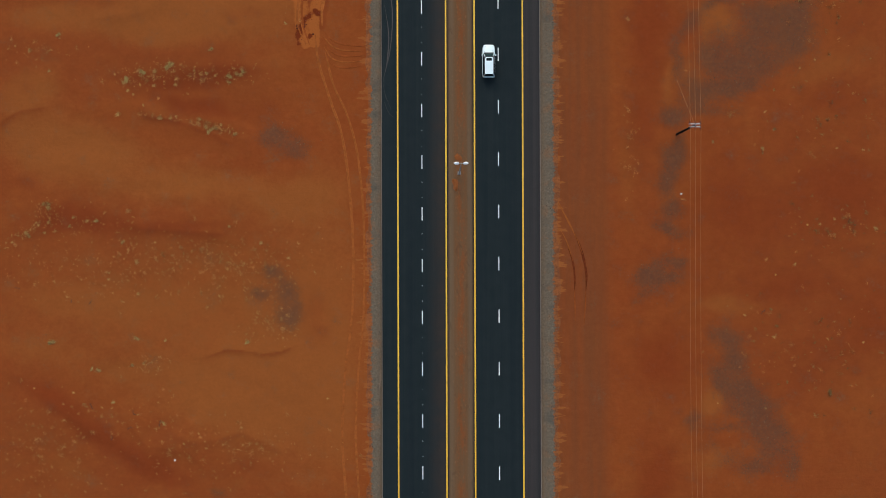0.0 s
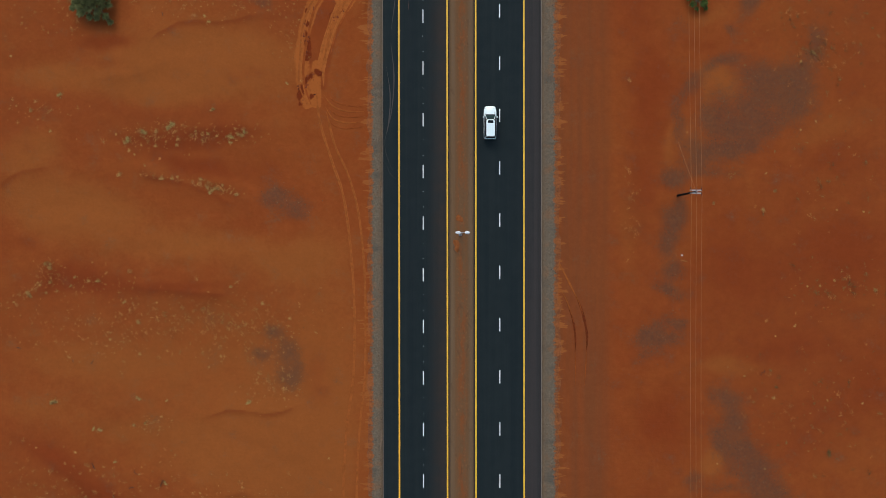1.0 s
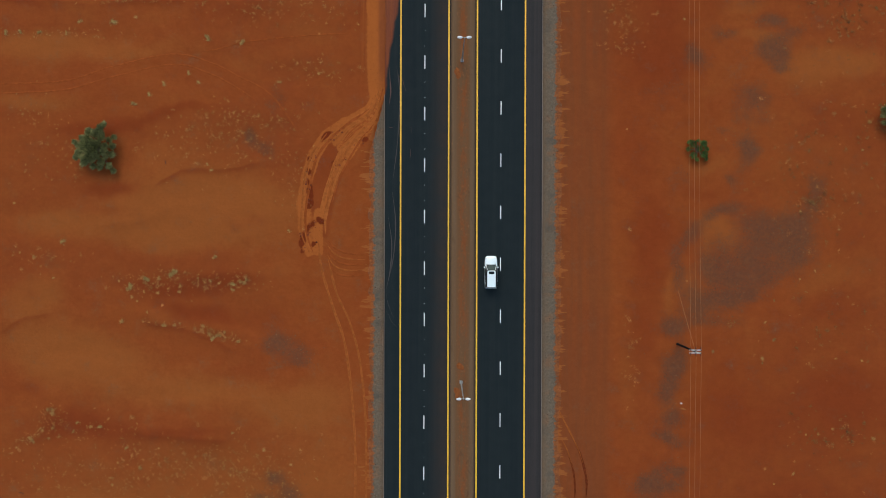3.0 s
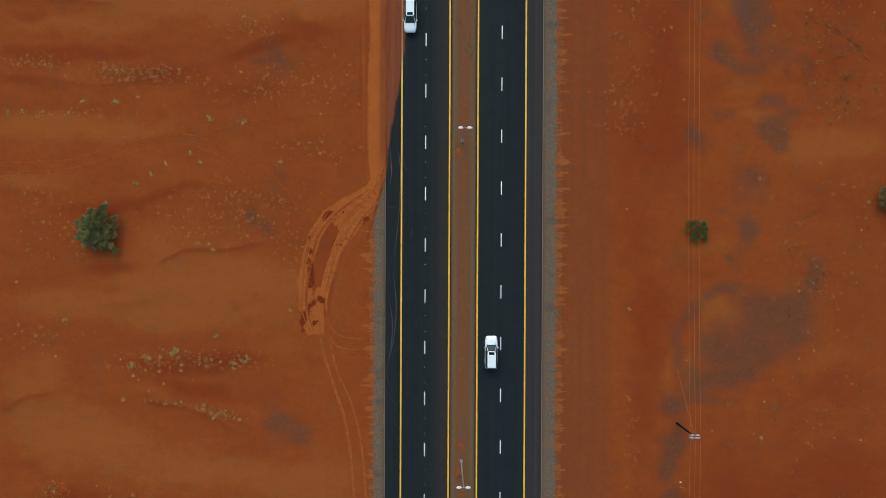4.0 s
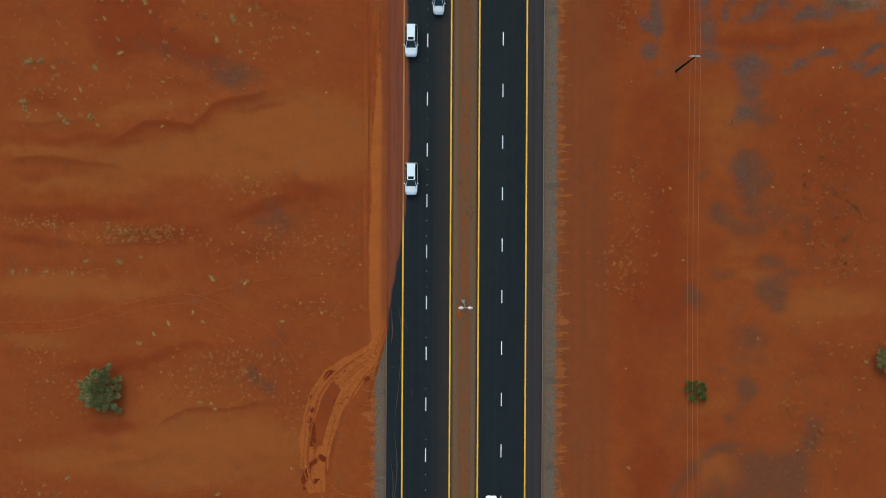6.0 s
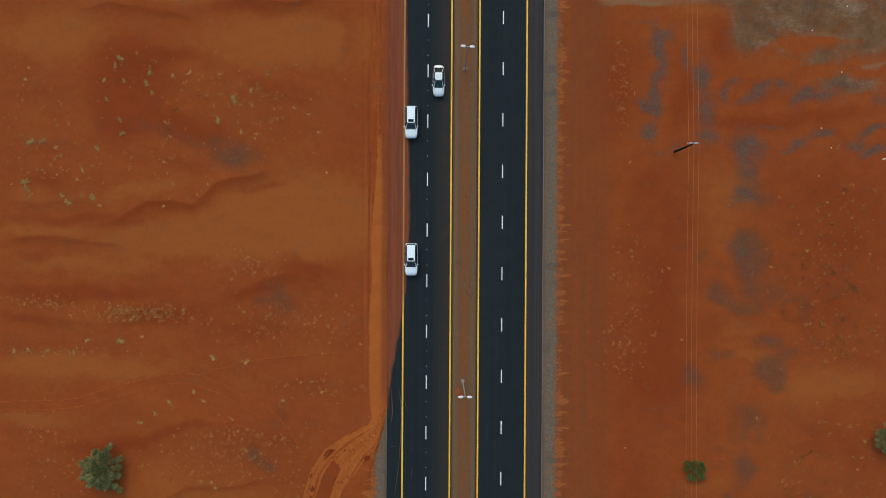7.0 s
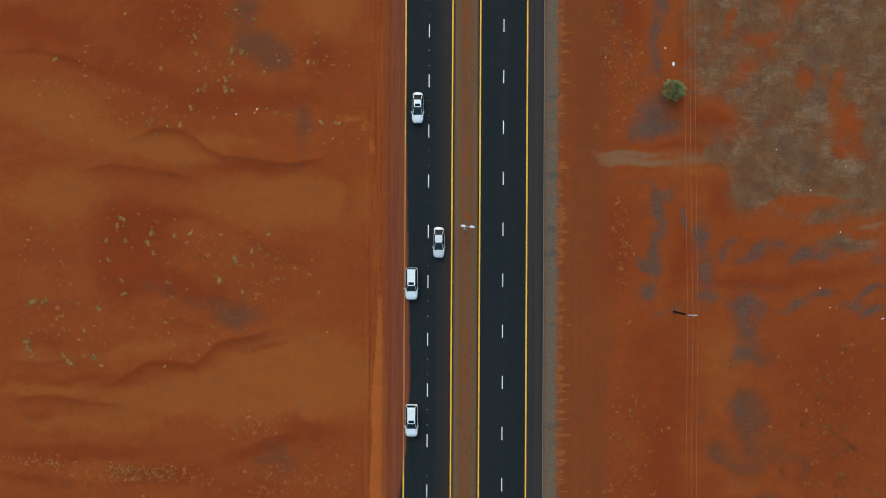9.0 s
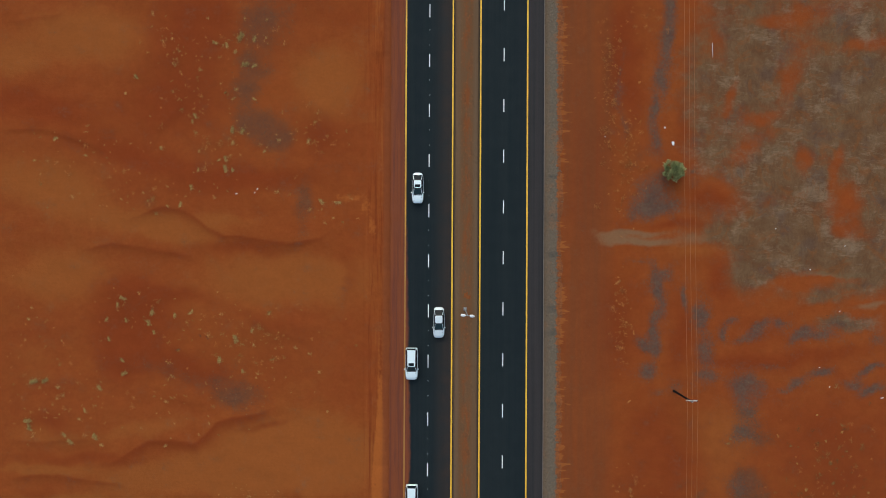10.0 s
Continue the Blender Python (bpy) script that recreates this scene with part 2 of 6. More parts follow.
def median_material():
    n = Nodes("median_dirt", 0.95, gloss=0.05)
    x, y, _ = n.xyz()
    mid, small, fine = n.noise(0.4, 4), n.noise(2.4, 4, 0.65), n.noise(9, 3, 0.7)
    streak = n.noise(1.0, 3, 0.6, n.scaled(1.3, 0.04))
    c = n.mix(streak, (0.135, 0.067, 0.030), (0.150, 0.086, 0.046))
    mid_line = n.step(n.calc("ABSOLUTE", n.calc("SUBTRACT", x, 2.75)), 1.3, 0.1)
    c = n.mix(n.calc("MULTIPLY", mid_line, n.step(n.calc("ADD", n.noise(1.0, 4, 0.6, n.scaled(0.9, 0.22)), n.calc("MULTIPLY", small, 0.5)), 0.60, 0.95, 0.05, 0.80)), c, (0.222, 0.064, 0.018))
    off = n.calc("ABSOLUTE", n.calc("SUBTRACT", x, 2.75))
    rim = n.calc("MULTIPLY", n.step(off, 0.85, 1.3), n.step(off, 1.9, 1.6))
    c = n.mix(n.calc("MULTIPLY", rim, n.step(streak, 0.3, 0.7, 0.2, 0.75)), c, (0.150, 0.098, 0.060))
    c = n.mix(n.step(off, 1.65, 1.85, 0.0, 0.7), c, (0.075, 0.055, 0.040))
    ripple = n.noise(1.6, 5, 0.7, n.scaled(1.0, 0.8), 1.2)
    c = n.mix(n.calc("MULTIPLY", n.step(off, 1.0, 0.2), n.step(ripple, 0.50, 0.70, 0.0, 0.30)), c, (0.115, 0.050, 0.024))
    c = n.mix(n.step(fine, 0.60, 0.8, 0.0, 0.5), c, (0.09, 0.05, 0.03))
    c = n.mix(n.step(n.noise(0.7, 5, 0.7, n.scaled(1.0, 0.5), 1.0), 0.55, 0.68, 0.0, 0.38), c, (0.085, 0.047, 0.027))
    c = n.mix(n.step(small, 0.56, 0.72, 0.0, 0.55), c, (0.22, 0.115, 0.055))
    n.bump(n.calc("ADD", fine, small), 0.6, 0.05)
    return n.done(c)


def car_paint(name, colour, metal=0.0):
    n = Nodes(name, 0.28, metal)
    n.shader.inputs["Coat Weight"].default_value = 0.6
    dust = n.noise(2.0, 4)
    return n.done(n.mix(n.step(dust, 0.5, 0.85, 0.0, 0.08), colour, (0.6, 0.5, 0.42)))


def leaf_material(name, dark, light):
    n = Nodes(name, 0.75, gloss=0.15)
    pick = n.add("ShaderNodeNewGeometry").outputs["Random Per Island"]
    c = n.mix(pick, dark, light)
    c = n.mix(1.0, c, n.grey(n.noise(7.0, 3), 0.70, 1.30), "MULTIPLY")
    c = n.mix(1.0, c, n.grey(n.noise(1.1, 3), 0.72, 1.28), "MULTIPLY")
    return n.done(c)


SAND, ASPHALT, VERGE, MEDIAN = sand_material(), asphalt_material(), verge_material(), median_material()
YELLOW = paint_material("yellow_road_paint", (0.84, 0.465, 0.030), 0.32, 0.80)
WHITE = paint_material("white_road_paint", (0.88, 0.88, 0.87), 0.35, 0.4)
CONCRETE = plain("pale_concrete", (0.185, 0.145, 0.115), 0.9)
STEEL = plain("galvanised_steel", (0.34, 0.35, 0.36), 0.5, 0.5)
CREOSOTE = plain("creosoted_wood", (0.012, 0.008, 0.007), 0.9, gloss=0.1)
ARM_STEEL = plain("pale_crossarm_steel", (0.55, 0.54, 0.52), 0.55, 0.1)
PORCELAIN = plain("brown_porcelain", (0.09, 0.04, 0.03), 0.25)
COPPER = plain("weathered_copper", (0.36, 0.145, 0.055), 0.6, 0.0, gloss=0.2)
LAMP_WHITE = plain("white_lamp_housing", (0.70, 0.71, 0.72), 0.4, spread=0.05)
LENS = plain("frosted_lens", (0.6, 0.62, 0.62), 0.2, spread=0.05)
WHITE_CAR, SILVER_CAR = car_paint("white_car_paint", (0.80, 0.90, 0.92)), car_paint("silver_car_paint", (0.68, 0.75, 0.77), 0.10)
GLASS = plain("tinted_car_glass", (0.008, 0.013, 0.016), 0.08, spread=0.02, gloss=0.08)
WINDSCREEN = plain("clear_car_windscreen", (0.022, 0.042, 0.044), 0.08, spread=0.05, gloss=0.25)
TRIM = plain("black_plastic", (0.02, 0.02, 0.022), 0.5)
RUBBER = plain("tyre_rubber", (0.018, 0.018, 0.018), 0.9)
ALLOY = plain("alloy_rim", (0.45, 0.45, 0.46), 0.35, 0.8)
HEADLIGHT, TAILLIGHT = plain("clear_headlight", (0.5, 0.52, 0.55), 0.15), plain("red_taillight", (0.30, 0.02, 0.02), 0.25)
DRY_GRASS = leaf_material("dry_grass", (0.25, 0.112, 0.030), (0.38, 0.205, 0.064))
GREEN_GRASS = leaf_material("greenish_desert_shrub", (0.19, 0.115, 0.032), (0.37, 0.250, 0.085))
STRAW = leaf_material("straw_and_twigs", (0.28, 0.090, 0.024), (0.36, 0.15, 0.042))
TWIG = leaf_material("dark_dry_twigs", (0.085, 0.042, 0.014), (0.25, 0.130, 0.042))
LEAF_GREY = leaf_material("grey_green_leaves", (0.058, 0.078, 0.020), (0.38, 0.36, 0.15))
LEAF_GREEN = leaf_material("fresh_green_leaves", (0.034, 0.085, 0.016), (0.115, 0.185, 0.046))
LEAF_OLIVE = leaf_material("olive_green_leaves", (0.17, 0.20, 0.065), (0.52, 0.53, 0.25))
BARK = plain("grey_bark", (0.16, 0.12, 0.085), 0.9)
DEAD_WOOD = plain("dark_dead_wood", (0.045, 0.022, 0.015), 0.9)
STONE = leaf_material("loose_stones", (0.065, 0.040, 0.025), (0.16, 0.080, 0.038))
RED_STONE = leaf_material("red_clods", (0.13, 0.024, 0.008), (0.21, 0.05, 0.016))
BAG = plain("white_plastic_sheet", (0.72, 0.71, 0.70), 0.45)
PACKED = plain("packed_pale_sand", (0.290, 0.080, 0.019), 0.95, spread=0.18, scale=1.5, gloss=0.04)
LOOSE = plain("loose_orange_sand", (0.225, 0.070, 0.022), 0.95, spread=0.2, scale=2.5, gloss=0.04)
DEEP_RED = plain("dark_red_rut_sand", (0.130, 0.026, 0.009), 0.95, spread=0.3, scale=2.5, gloss=0.04)
FRESH_SAND = plain("fresh_loose_sand", (0.33, 0.094, 0.022), 0.95, spread=0.2, scale=2.0, gloss=0.04)
PACKED_RED = plain("packed_red_sand", (0.262, 0.062, 0.015), 0.95, spread=0.18, scale=1.5, gloss=0.04)

# ---- mesh helpers ----


def link(name, bm, material, smooth=False):
    """One mesh object out of a bmesh."""
    me = bpy.data.meshes.new(name)
    bm.to_mesh(me)
    bm.free()
    if smooth:
        me.shade_smooth()
    if material:
        me.materials.append(material)
    return new(name, me)


def part(name, bm, material, parent, label="", smooth=False):
    ob = link(name, bm, material, smooth)
    ob.parent = parent
    return tagged(ob, label)


def thing(name, label, category, group="", m=None):
    ob = tagged(new(name), label, category, group)
    ob.matrix_world = m or Matrix()
    return ob


def box(bm, x0, x1, y0, y1, z0, z1, bevel=0.0):
    made = bmesh.ops.create_cube(bm, size=1, matrix=Matrix.LocRotScale(((x0 + x1) / 2, (y0 + y1) / 2, (z0 + z1) / 2), None, (x1 - x0, y1 - y0, z1 - z0)))
    if bevel:
        edges = list({e for v in made["verts"] for e in v.link_edges})
        bmesh.ops.bevel(bm, geom=edges, offset=bevel, segments=2, affect="EDGES")
    return bm


def rod(bm, a, b, r0, r1=None, sides=8):
    """A tapered round bar from a to b."""
    a, b = Vector(a), Vector(b)
    m = Matrix.Translation((a + b) / 2) @ (b - a).to_track_quat("Z", "Y").to_matrix().to_4x4()
    bmesh.ops.create_cone(bm, cap_ends=True, segments=sides, radius1=r0, radius2=r0 if r1 is None else r1, depth=(b - a).length, matrix=m)
    return bm


def loft(bm, rings, close=True):
    """A skin over rings of equally many points, with flat ends."""
    rows = [[bm.verts.new(p) for p in ring] for ring in rings]
    n = len(rows[0])
    for a, b in zip(rows, rows[1:]):
        for i in range(n):
            bm.faces.new((a[i], a[(i + 1) % n], b[(i + 1) % n], b[i]))
    if close:
        bm.faces.new(list(reversed(rows[0])))
        bm.faces.new(rows[-1])
    bmesh.ops.recalc_face_normals(bm, faces=bm.faces)
    return bm


def fast_mesh(name, verts, faces, material, smooth=False):
    me = bpy.data.meshes.new(name)
    me.from_pydata(verts, [], faces)
    if smooth:
        me.shade_smooth()
    if material:
        me.materials.append(material)
    me.update()
    return new(name, me)


def grid_mesh(name, xs, ys, zs, material, keep=None):
    """A smooth sheet over the lines xs and ys; zs holds one row of heights for each y."""
    nx, ny = len(xs), len(ys)
    gx, gy = np.meshgrid(xs, ys)
    co = np.stack([gx, gy, zs], -1).reshape(-1, 3)
    i = (np.arange(ny - 1)[:, None] * nx + np.arange(nx - 1)[None, :]).ravel()
    quads = np.stack([i, i + 1, i + nx + 1, i + nx], -1)
    me = bpy.data.meshes.new(name)
    me.vertices.add(len(co))
    me.vertices.foreach_set("co", co.ravel())
    me.loops.add(quads.size)
    me.loops.foreach_set("vertex_index", quads.ravel())
    me.polygons.add(len(quads))
    me.polygons.foreach_set("loop_start", np.arange(0, quads.size, 4))
    me.update(calc_edges=True)
    me.shade_smooth()
    me.materials.append(material)
    return new(name, me)


def colour_layer(ob, name, channels):
    layer = ob.data.attributes.new(name, "FLOAT_COLOR", "POINT")
    layer.data.foreach_set("color", np.stack([np.clip(c, 0, 1) for c in channels], -1).astype(np.float32).ravel())


def float_layer(ob, name, values):
    layer = ob.data.attributes.new(name, "FLOAT", "POINT")
    layer.data.foreach_set("value", np.asarray(values, np.float32).ravel())


# ---- the lie of the land ----
LATTICE = np.random.RandomState(7).rand(256, 256)


def waves(x, y, scale, octaves=4):
    """Smooth random relief between -1 and 1."""
    total, weight, size = np.zeros(np.shape(x)), 1.0, 1.0
    for k in range(octaves):
        u, v = np.asarray(x) / scale * size + 17.3 * k, np.asarray(y) / scale * size + 9.1 * k
        i, j = np.floor(u).astype(int), np.floor(v).astype(int)
        fu, fv = u - i, v - j
        fu, fv = fu * fu * (3 - 2 * fu), fv * fv * (3 - 2 * fv)
        a, b = LATTICE[j % 256, i % 256], LATTICE[j % 256, (i + 1) % 256]
        c, d = LATTICE[(j + 1) % 256, i % 256], LATTICE[(j + 1) % 256, (i + 1) % 256]
        total += weight * ((a * (1 - fu) + b * fu) * (1 - fv) + (c * (1 - fu) + d * fu) * fv - 0.5) * 2
        weight, size = weight * 0.5, size * 2
    return total / 1.9


def ease(v, low, high):
    t = np.clip((np.asarray(v, float) - low) / (high - low), 0, 1)
    return t * t * (3 - 2 * t)


# crests of the low dunes: redness and painted shade of the lee, rise, fade to the north and to the south, line
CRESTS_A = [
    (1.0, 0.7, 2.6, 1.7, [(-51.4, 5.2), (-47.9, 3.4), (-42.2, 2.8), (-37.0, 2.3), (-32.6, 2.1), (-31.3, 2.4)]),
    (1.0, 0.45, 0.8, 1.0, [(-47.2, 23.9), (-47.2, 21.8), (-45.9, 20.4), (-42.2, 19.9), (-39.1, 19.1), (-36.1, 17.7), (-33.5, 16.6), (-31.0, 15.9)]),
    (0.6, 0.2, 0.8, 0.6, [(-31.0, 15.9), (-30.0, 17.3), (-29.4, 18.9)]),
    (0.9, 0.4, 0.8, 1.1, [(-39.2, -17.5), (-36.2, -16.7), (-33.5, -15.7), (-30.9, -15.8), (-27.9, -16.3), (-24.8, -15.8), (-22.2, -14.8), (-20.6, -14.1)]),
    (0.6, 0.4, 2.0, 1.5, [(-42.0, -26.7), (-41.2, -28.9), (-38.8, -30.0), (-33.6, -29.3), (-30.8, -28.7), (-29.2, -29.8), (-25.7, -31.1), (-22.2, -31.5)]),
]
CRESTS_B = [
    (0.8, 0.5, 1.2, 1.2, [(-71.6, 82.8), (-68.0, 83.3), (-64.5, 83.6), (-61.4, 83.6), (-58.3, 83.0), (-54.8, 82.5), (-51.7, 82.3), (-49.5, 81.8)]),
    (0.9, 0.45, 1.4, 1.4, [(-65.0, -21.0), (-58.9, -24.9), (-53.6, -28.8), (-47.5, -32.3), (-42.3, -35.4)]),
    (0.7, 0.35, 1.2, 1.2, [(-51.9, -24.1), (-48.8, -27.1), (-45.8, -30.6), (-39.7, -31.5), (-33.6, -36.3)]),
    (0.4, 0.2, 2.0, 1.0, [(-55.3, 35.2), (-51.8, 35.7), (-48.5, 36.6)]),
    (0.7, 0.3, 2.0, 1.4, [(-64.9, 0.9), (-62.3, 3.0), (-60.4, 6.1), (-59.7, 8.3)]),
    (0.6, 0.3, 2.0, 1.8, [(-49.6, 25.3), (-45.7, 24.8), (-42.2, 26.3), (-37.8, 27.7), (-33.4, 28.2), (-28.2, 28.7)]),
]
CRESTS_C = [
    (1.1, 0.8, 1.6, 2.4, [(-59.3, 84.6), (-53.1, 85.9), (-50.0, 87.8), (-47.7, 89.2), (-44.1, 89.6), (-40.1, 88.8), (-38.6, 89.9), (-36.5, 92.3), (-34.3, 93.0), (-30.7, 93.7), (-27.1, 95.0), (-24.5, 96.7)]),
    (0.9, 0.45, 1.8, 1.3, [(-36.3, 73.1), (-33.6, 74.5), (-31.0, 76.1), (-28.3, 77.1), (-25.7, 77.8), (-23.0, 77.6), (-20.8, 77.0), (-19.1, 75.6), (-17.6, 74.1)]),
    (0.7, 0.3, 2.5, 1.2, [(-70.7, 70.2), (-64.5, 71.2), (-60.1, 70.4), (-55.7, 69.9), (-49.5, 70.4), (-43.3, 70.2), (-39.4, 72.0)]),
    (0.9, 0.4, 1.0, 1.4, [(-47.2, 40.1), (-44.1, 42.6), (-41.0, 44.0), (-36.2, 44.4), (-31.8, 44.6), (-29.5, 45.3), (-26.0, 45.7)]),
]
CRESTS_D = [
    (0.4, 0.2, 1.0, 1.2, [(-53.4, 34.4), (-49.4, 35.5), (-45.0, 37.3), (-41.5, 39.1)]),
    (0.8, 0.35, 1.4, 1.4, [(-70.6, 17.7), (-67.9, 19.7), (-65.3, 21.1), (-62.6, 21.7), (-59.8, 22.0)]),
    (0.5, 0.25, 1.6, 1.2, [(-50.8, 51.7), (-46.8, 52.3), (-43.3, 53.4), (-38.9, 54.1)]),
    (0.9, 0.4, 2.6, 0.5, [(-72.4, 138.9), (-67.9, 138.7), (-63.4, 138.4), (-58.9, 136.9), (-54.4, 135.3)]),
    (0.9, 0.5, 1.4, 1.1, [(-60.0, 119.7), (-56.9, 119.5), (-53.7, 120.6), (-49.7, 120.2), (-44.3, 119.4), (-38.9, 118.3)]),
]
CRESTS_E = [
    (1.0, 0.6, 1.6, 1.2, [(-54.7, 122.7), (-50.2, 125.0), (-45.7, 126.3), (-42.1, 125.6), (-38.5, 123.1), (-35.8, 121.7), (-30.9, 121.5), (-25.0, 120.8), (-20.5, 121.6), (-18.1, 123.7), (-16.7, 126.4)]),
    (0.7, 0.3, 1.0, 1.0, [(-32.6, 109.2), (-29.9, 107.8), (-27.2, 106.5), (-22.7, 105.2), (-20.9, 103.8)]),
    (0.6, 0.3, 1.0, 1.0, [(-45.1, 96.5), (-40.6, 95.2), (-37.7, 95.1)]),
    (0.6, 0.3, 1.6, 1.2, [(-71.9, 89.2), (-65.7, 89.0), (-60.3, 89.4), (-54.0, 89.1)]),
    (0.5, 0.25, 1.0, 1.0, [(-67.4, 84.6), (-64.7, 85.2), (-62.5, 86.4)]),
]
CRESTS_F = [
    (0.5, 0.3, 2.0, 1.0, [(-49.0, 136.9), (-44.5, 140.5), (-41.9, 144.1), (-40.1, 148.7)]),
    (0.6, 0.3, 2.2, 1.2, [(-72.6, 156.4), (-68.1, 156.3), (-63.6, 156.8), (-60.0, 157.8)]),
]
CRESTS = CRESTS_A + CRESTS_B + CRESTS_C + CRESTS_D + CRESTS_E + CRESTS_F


def crest_reach(x, y, line, north, south):
    """How near a crest is: north and south are the lengths over which it fades on either side."""
    best, side, along = np.full(np.shape(x), 1e9), np.zeros(np.shape(x)), np.zeros(np.shape(x))
    run = 0.0
    for (ax, ay), (bx, by) in zip(line, line[1:]):
        dx, dy = bx - ax, by - ay
        size = math.hypot(dx, dy)
        t = np.clip(((x - ax) * dx + (y - ay) * dy) / size ** 2, 0, 1)
        px, py = x - ax - t * dx, y - ay - t * dy
        d = np.hypot(px, py)
        near = d < best
        best, side = np.where(near, d, best), np.where(near, dx * py - dy * px, side)
        along = np.where(near, run + t * size, along)
        run += size
    fade = ease(along, 0, 0.22 * run) * ease(along, run, 0.78 * run)
    return fade * np.where(side >= 0, np.exp(-((best / north) ** 1.2)), np.exp(-((best / south) ** 1.3)))


# where the drifted sand ends on the western carriageway, by y
DRIFT_Y = [-400, 52, 55, 63, 72, 79, 88, 110, 126, 145, 158, 400]
DRIFT_X = [-11, -11, -9.5, -8.5, -6.95, -6.15, -5.9, -6.35, -6.7, -7.0, -6.9, -6.9]


def height(x, y):
    """The ground's height; the road lies at 0."""
    x, y = np.asarray(x, float), np.asarray(y, float)
    wx, wy = x + 0.45 * waves(x, y, 5.0, 3), y + 0.45 * waves(x + 50, y, 5.0, 3)
    z = -0.16 - 0.10 * ease(np.abs(x - 3), 14, 20)
    open_land = ease(x, -13, -24) + 0.45 * ease(x, 24, 34)
    z = z + open_land * (0.34 * waves(x, y, 19.0, 3) + 0.16 * waves(x * 0.7, y * 1.3, 7.0, 3))
    # a long slope up to each crest from the north and a short one down to the south
    for _, rise, _, south, line in CRESTS:
        z = z + 0.42 * rise * crest_reach(wx, wy, line, 5.0, 0.75 * south)
    # the bank of drifted sand on the western verge
    bank = ease(y, 50, 60) * (0.36 + 0.05 * waves(x, y, 5.0, 2))
    z = z + bank * np.exp(-(((x + 10.7 - 0.25 * waves(y, y * 0, 9.0, 2)) / 1.0) ** 2))
    z = z + 0.22 * ease(y, 52, 62) * ease(x, -13.5, -11.5) * ease(x, -9.0, -9.6)
    # dug out under the road and its verges
    under = ease(x, -13.2, -12.2) * ease(x, 19.6, 18.6)
    z = z * (1 - under) + (-0.17 + 0.15 * waves(x, y, 1.5, 3)) * under
    # the sand of the turn-off runs over the shoulder on a slant
    bury = ease(y, 44, 46) * ease(np.minimum(-9.3, -9.4 - (55.7 - y) * 0.28) - x, -0.15, 0.3)
    z = z + bury * under * (0.30 + 0.26 * np.exp(-(((x + 10.6) / 0.8) ** 2)))
    z = z - 0.35 * ease(x, -9.2, -8.6) * ease(x, 15.6, 15.0)
    return z


def spots(x, y, items, power=2.0):
    """The reach of soft-edged oval patches, from 0 to 1."""
    out = np.zeros(np.shape(x))
    wx = x + 1.1 * waves(x, y, 3.6, 4) + 1.3 * waves(x + 30, y, 9.0, 2)
    wy = y + 1.1 * waves(x + 90, y, 3.6, 4) + 1.3 * waves(x + 60, y, 9.0, 2)
    for cx, cy, rx, ry, turn, strength in items:
        c, s = math.cos(radians(turn)), math.sin(radians(turn))
        u, v = ((wx - cx) * c + (wy - cy) * s) / rx, (-(wx - cx) * s + (wy - cy) * c) / ry
        out = 1 - (1 - out) * (1 - min(strength, 0.97) * np.exp(-0.8 * (u * u + v * v) ** (power / 2)))
    return out


# patches of the ground: x, y, half length, half width, turn, strength
GRAVEL_A = [
    (-34.9, -37.4, 1.4, 0.9, 0, 0.6), (47.9, -34.4, 3.5, 1.9, 0, 0.8), (53.6, -34.4, 1.7, 2.6, 0, 0.5), (40.5, -31.7, 2.6, 0.9, 0, 0.4), (50.3, -29.6, 3.0, 3.0, 0, 1),
    (44.0, -28.7, 3.5, 0.9, 0, 0.55), (39.0, -27.4, 1.2, 2.3, 0, 0.65), (48.6, -25.2, 2.6, 2.6, -30, 1), (45.8, -22.2, 2.8, 3.0, -20, 1), (42.5, -20.4, 2.8, 1.4, -25, 1),
    (44.8, -17.8, 2.4, 2.4, 0, 1), (43.2, -14.3, 2.3, 1.9, 0, 0.9), (-23.5, -10.6, 2.1, 2.4, 0, 0.8), (31.0, -7.7, 2.1, 0.9, 0, 0.5), (-28.5, -7.6, 1.2, 0.9, 0, 1),
]
GRAVEL_B = [
    (-24.8, -6.3, 2.6, 2.8, 0, 0.75), (31.9, -4.7, 2.4, 2.1, 0, 1), (34.7, -4.7, 2.1, 1.4, 20, 0.9), (-27.0, -3.2, 1.7, 1.1, 0, 0.7), (35.9, -1.6, 1.9, 1.2, 0, 1),
    (35.0, 2.7, 2.1, 1.0, 0, 1), (35.6, 5.6, 1.6, 1.7, 0, 0.9), (34.9, 10.1, 1.2, 2.8, 0, 0.9), (35.5, 14.5, 2.1, 2.1, 0, 1), (-22.6, 16.0, 1.9, 1.2, 0, 0.8),
    (-27.4, 17.3, 1.6, 1.0, 0, 0.5), (36.8, 17.3, 1.2, 1.4, 0, 0.6), (-24.7, 17.5, 3.7, 1.6, -5, 0.8), (35.1, 20.4, 1.9, 1.3, 0, 1), (42.1, 21.5, 5.2, 1.2, 0, 0.6),
]
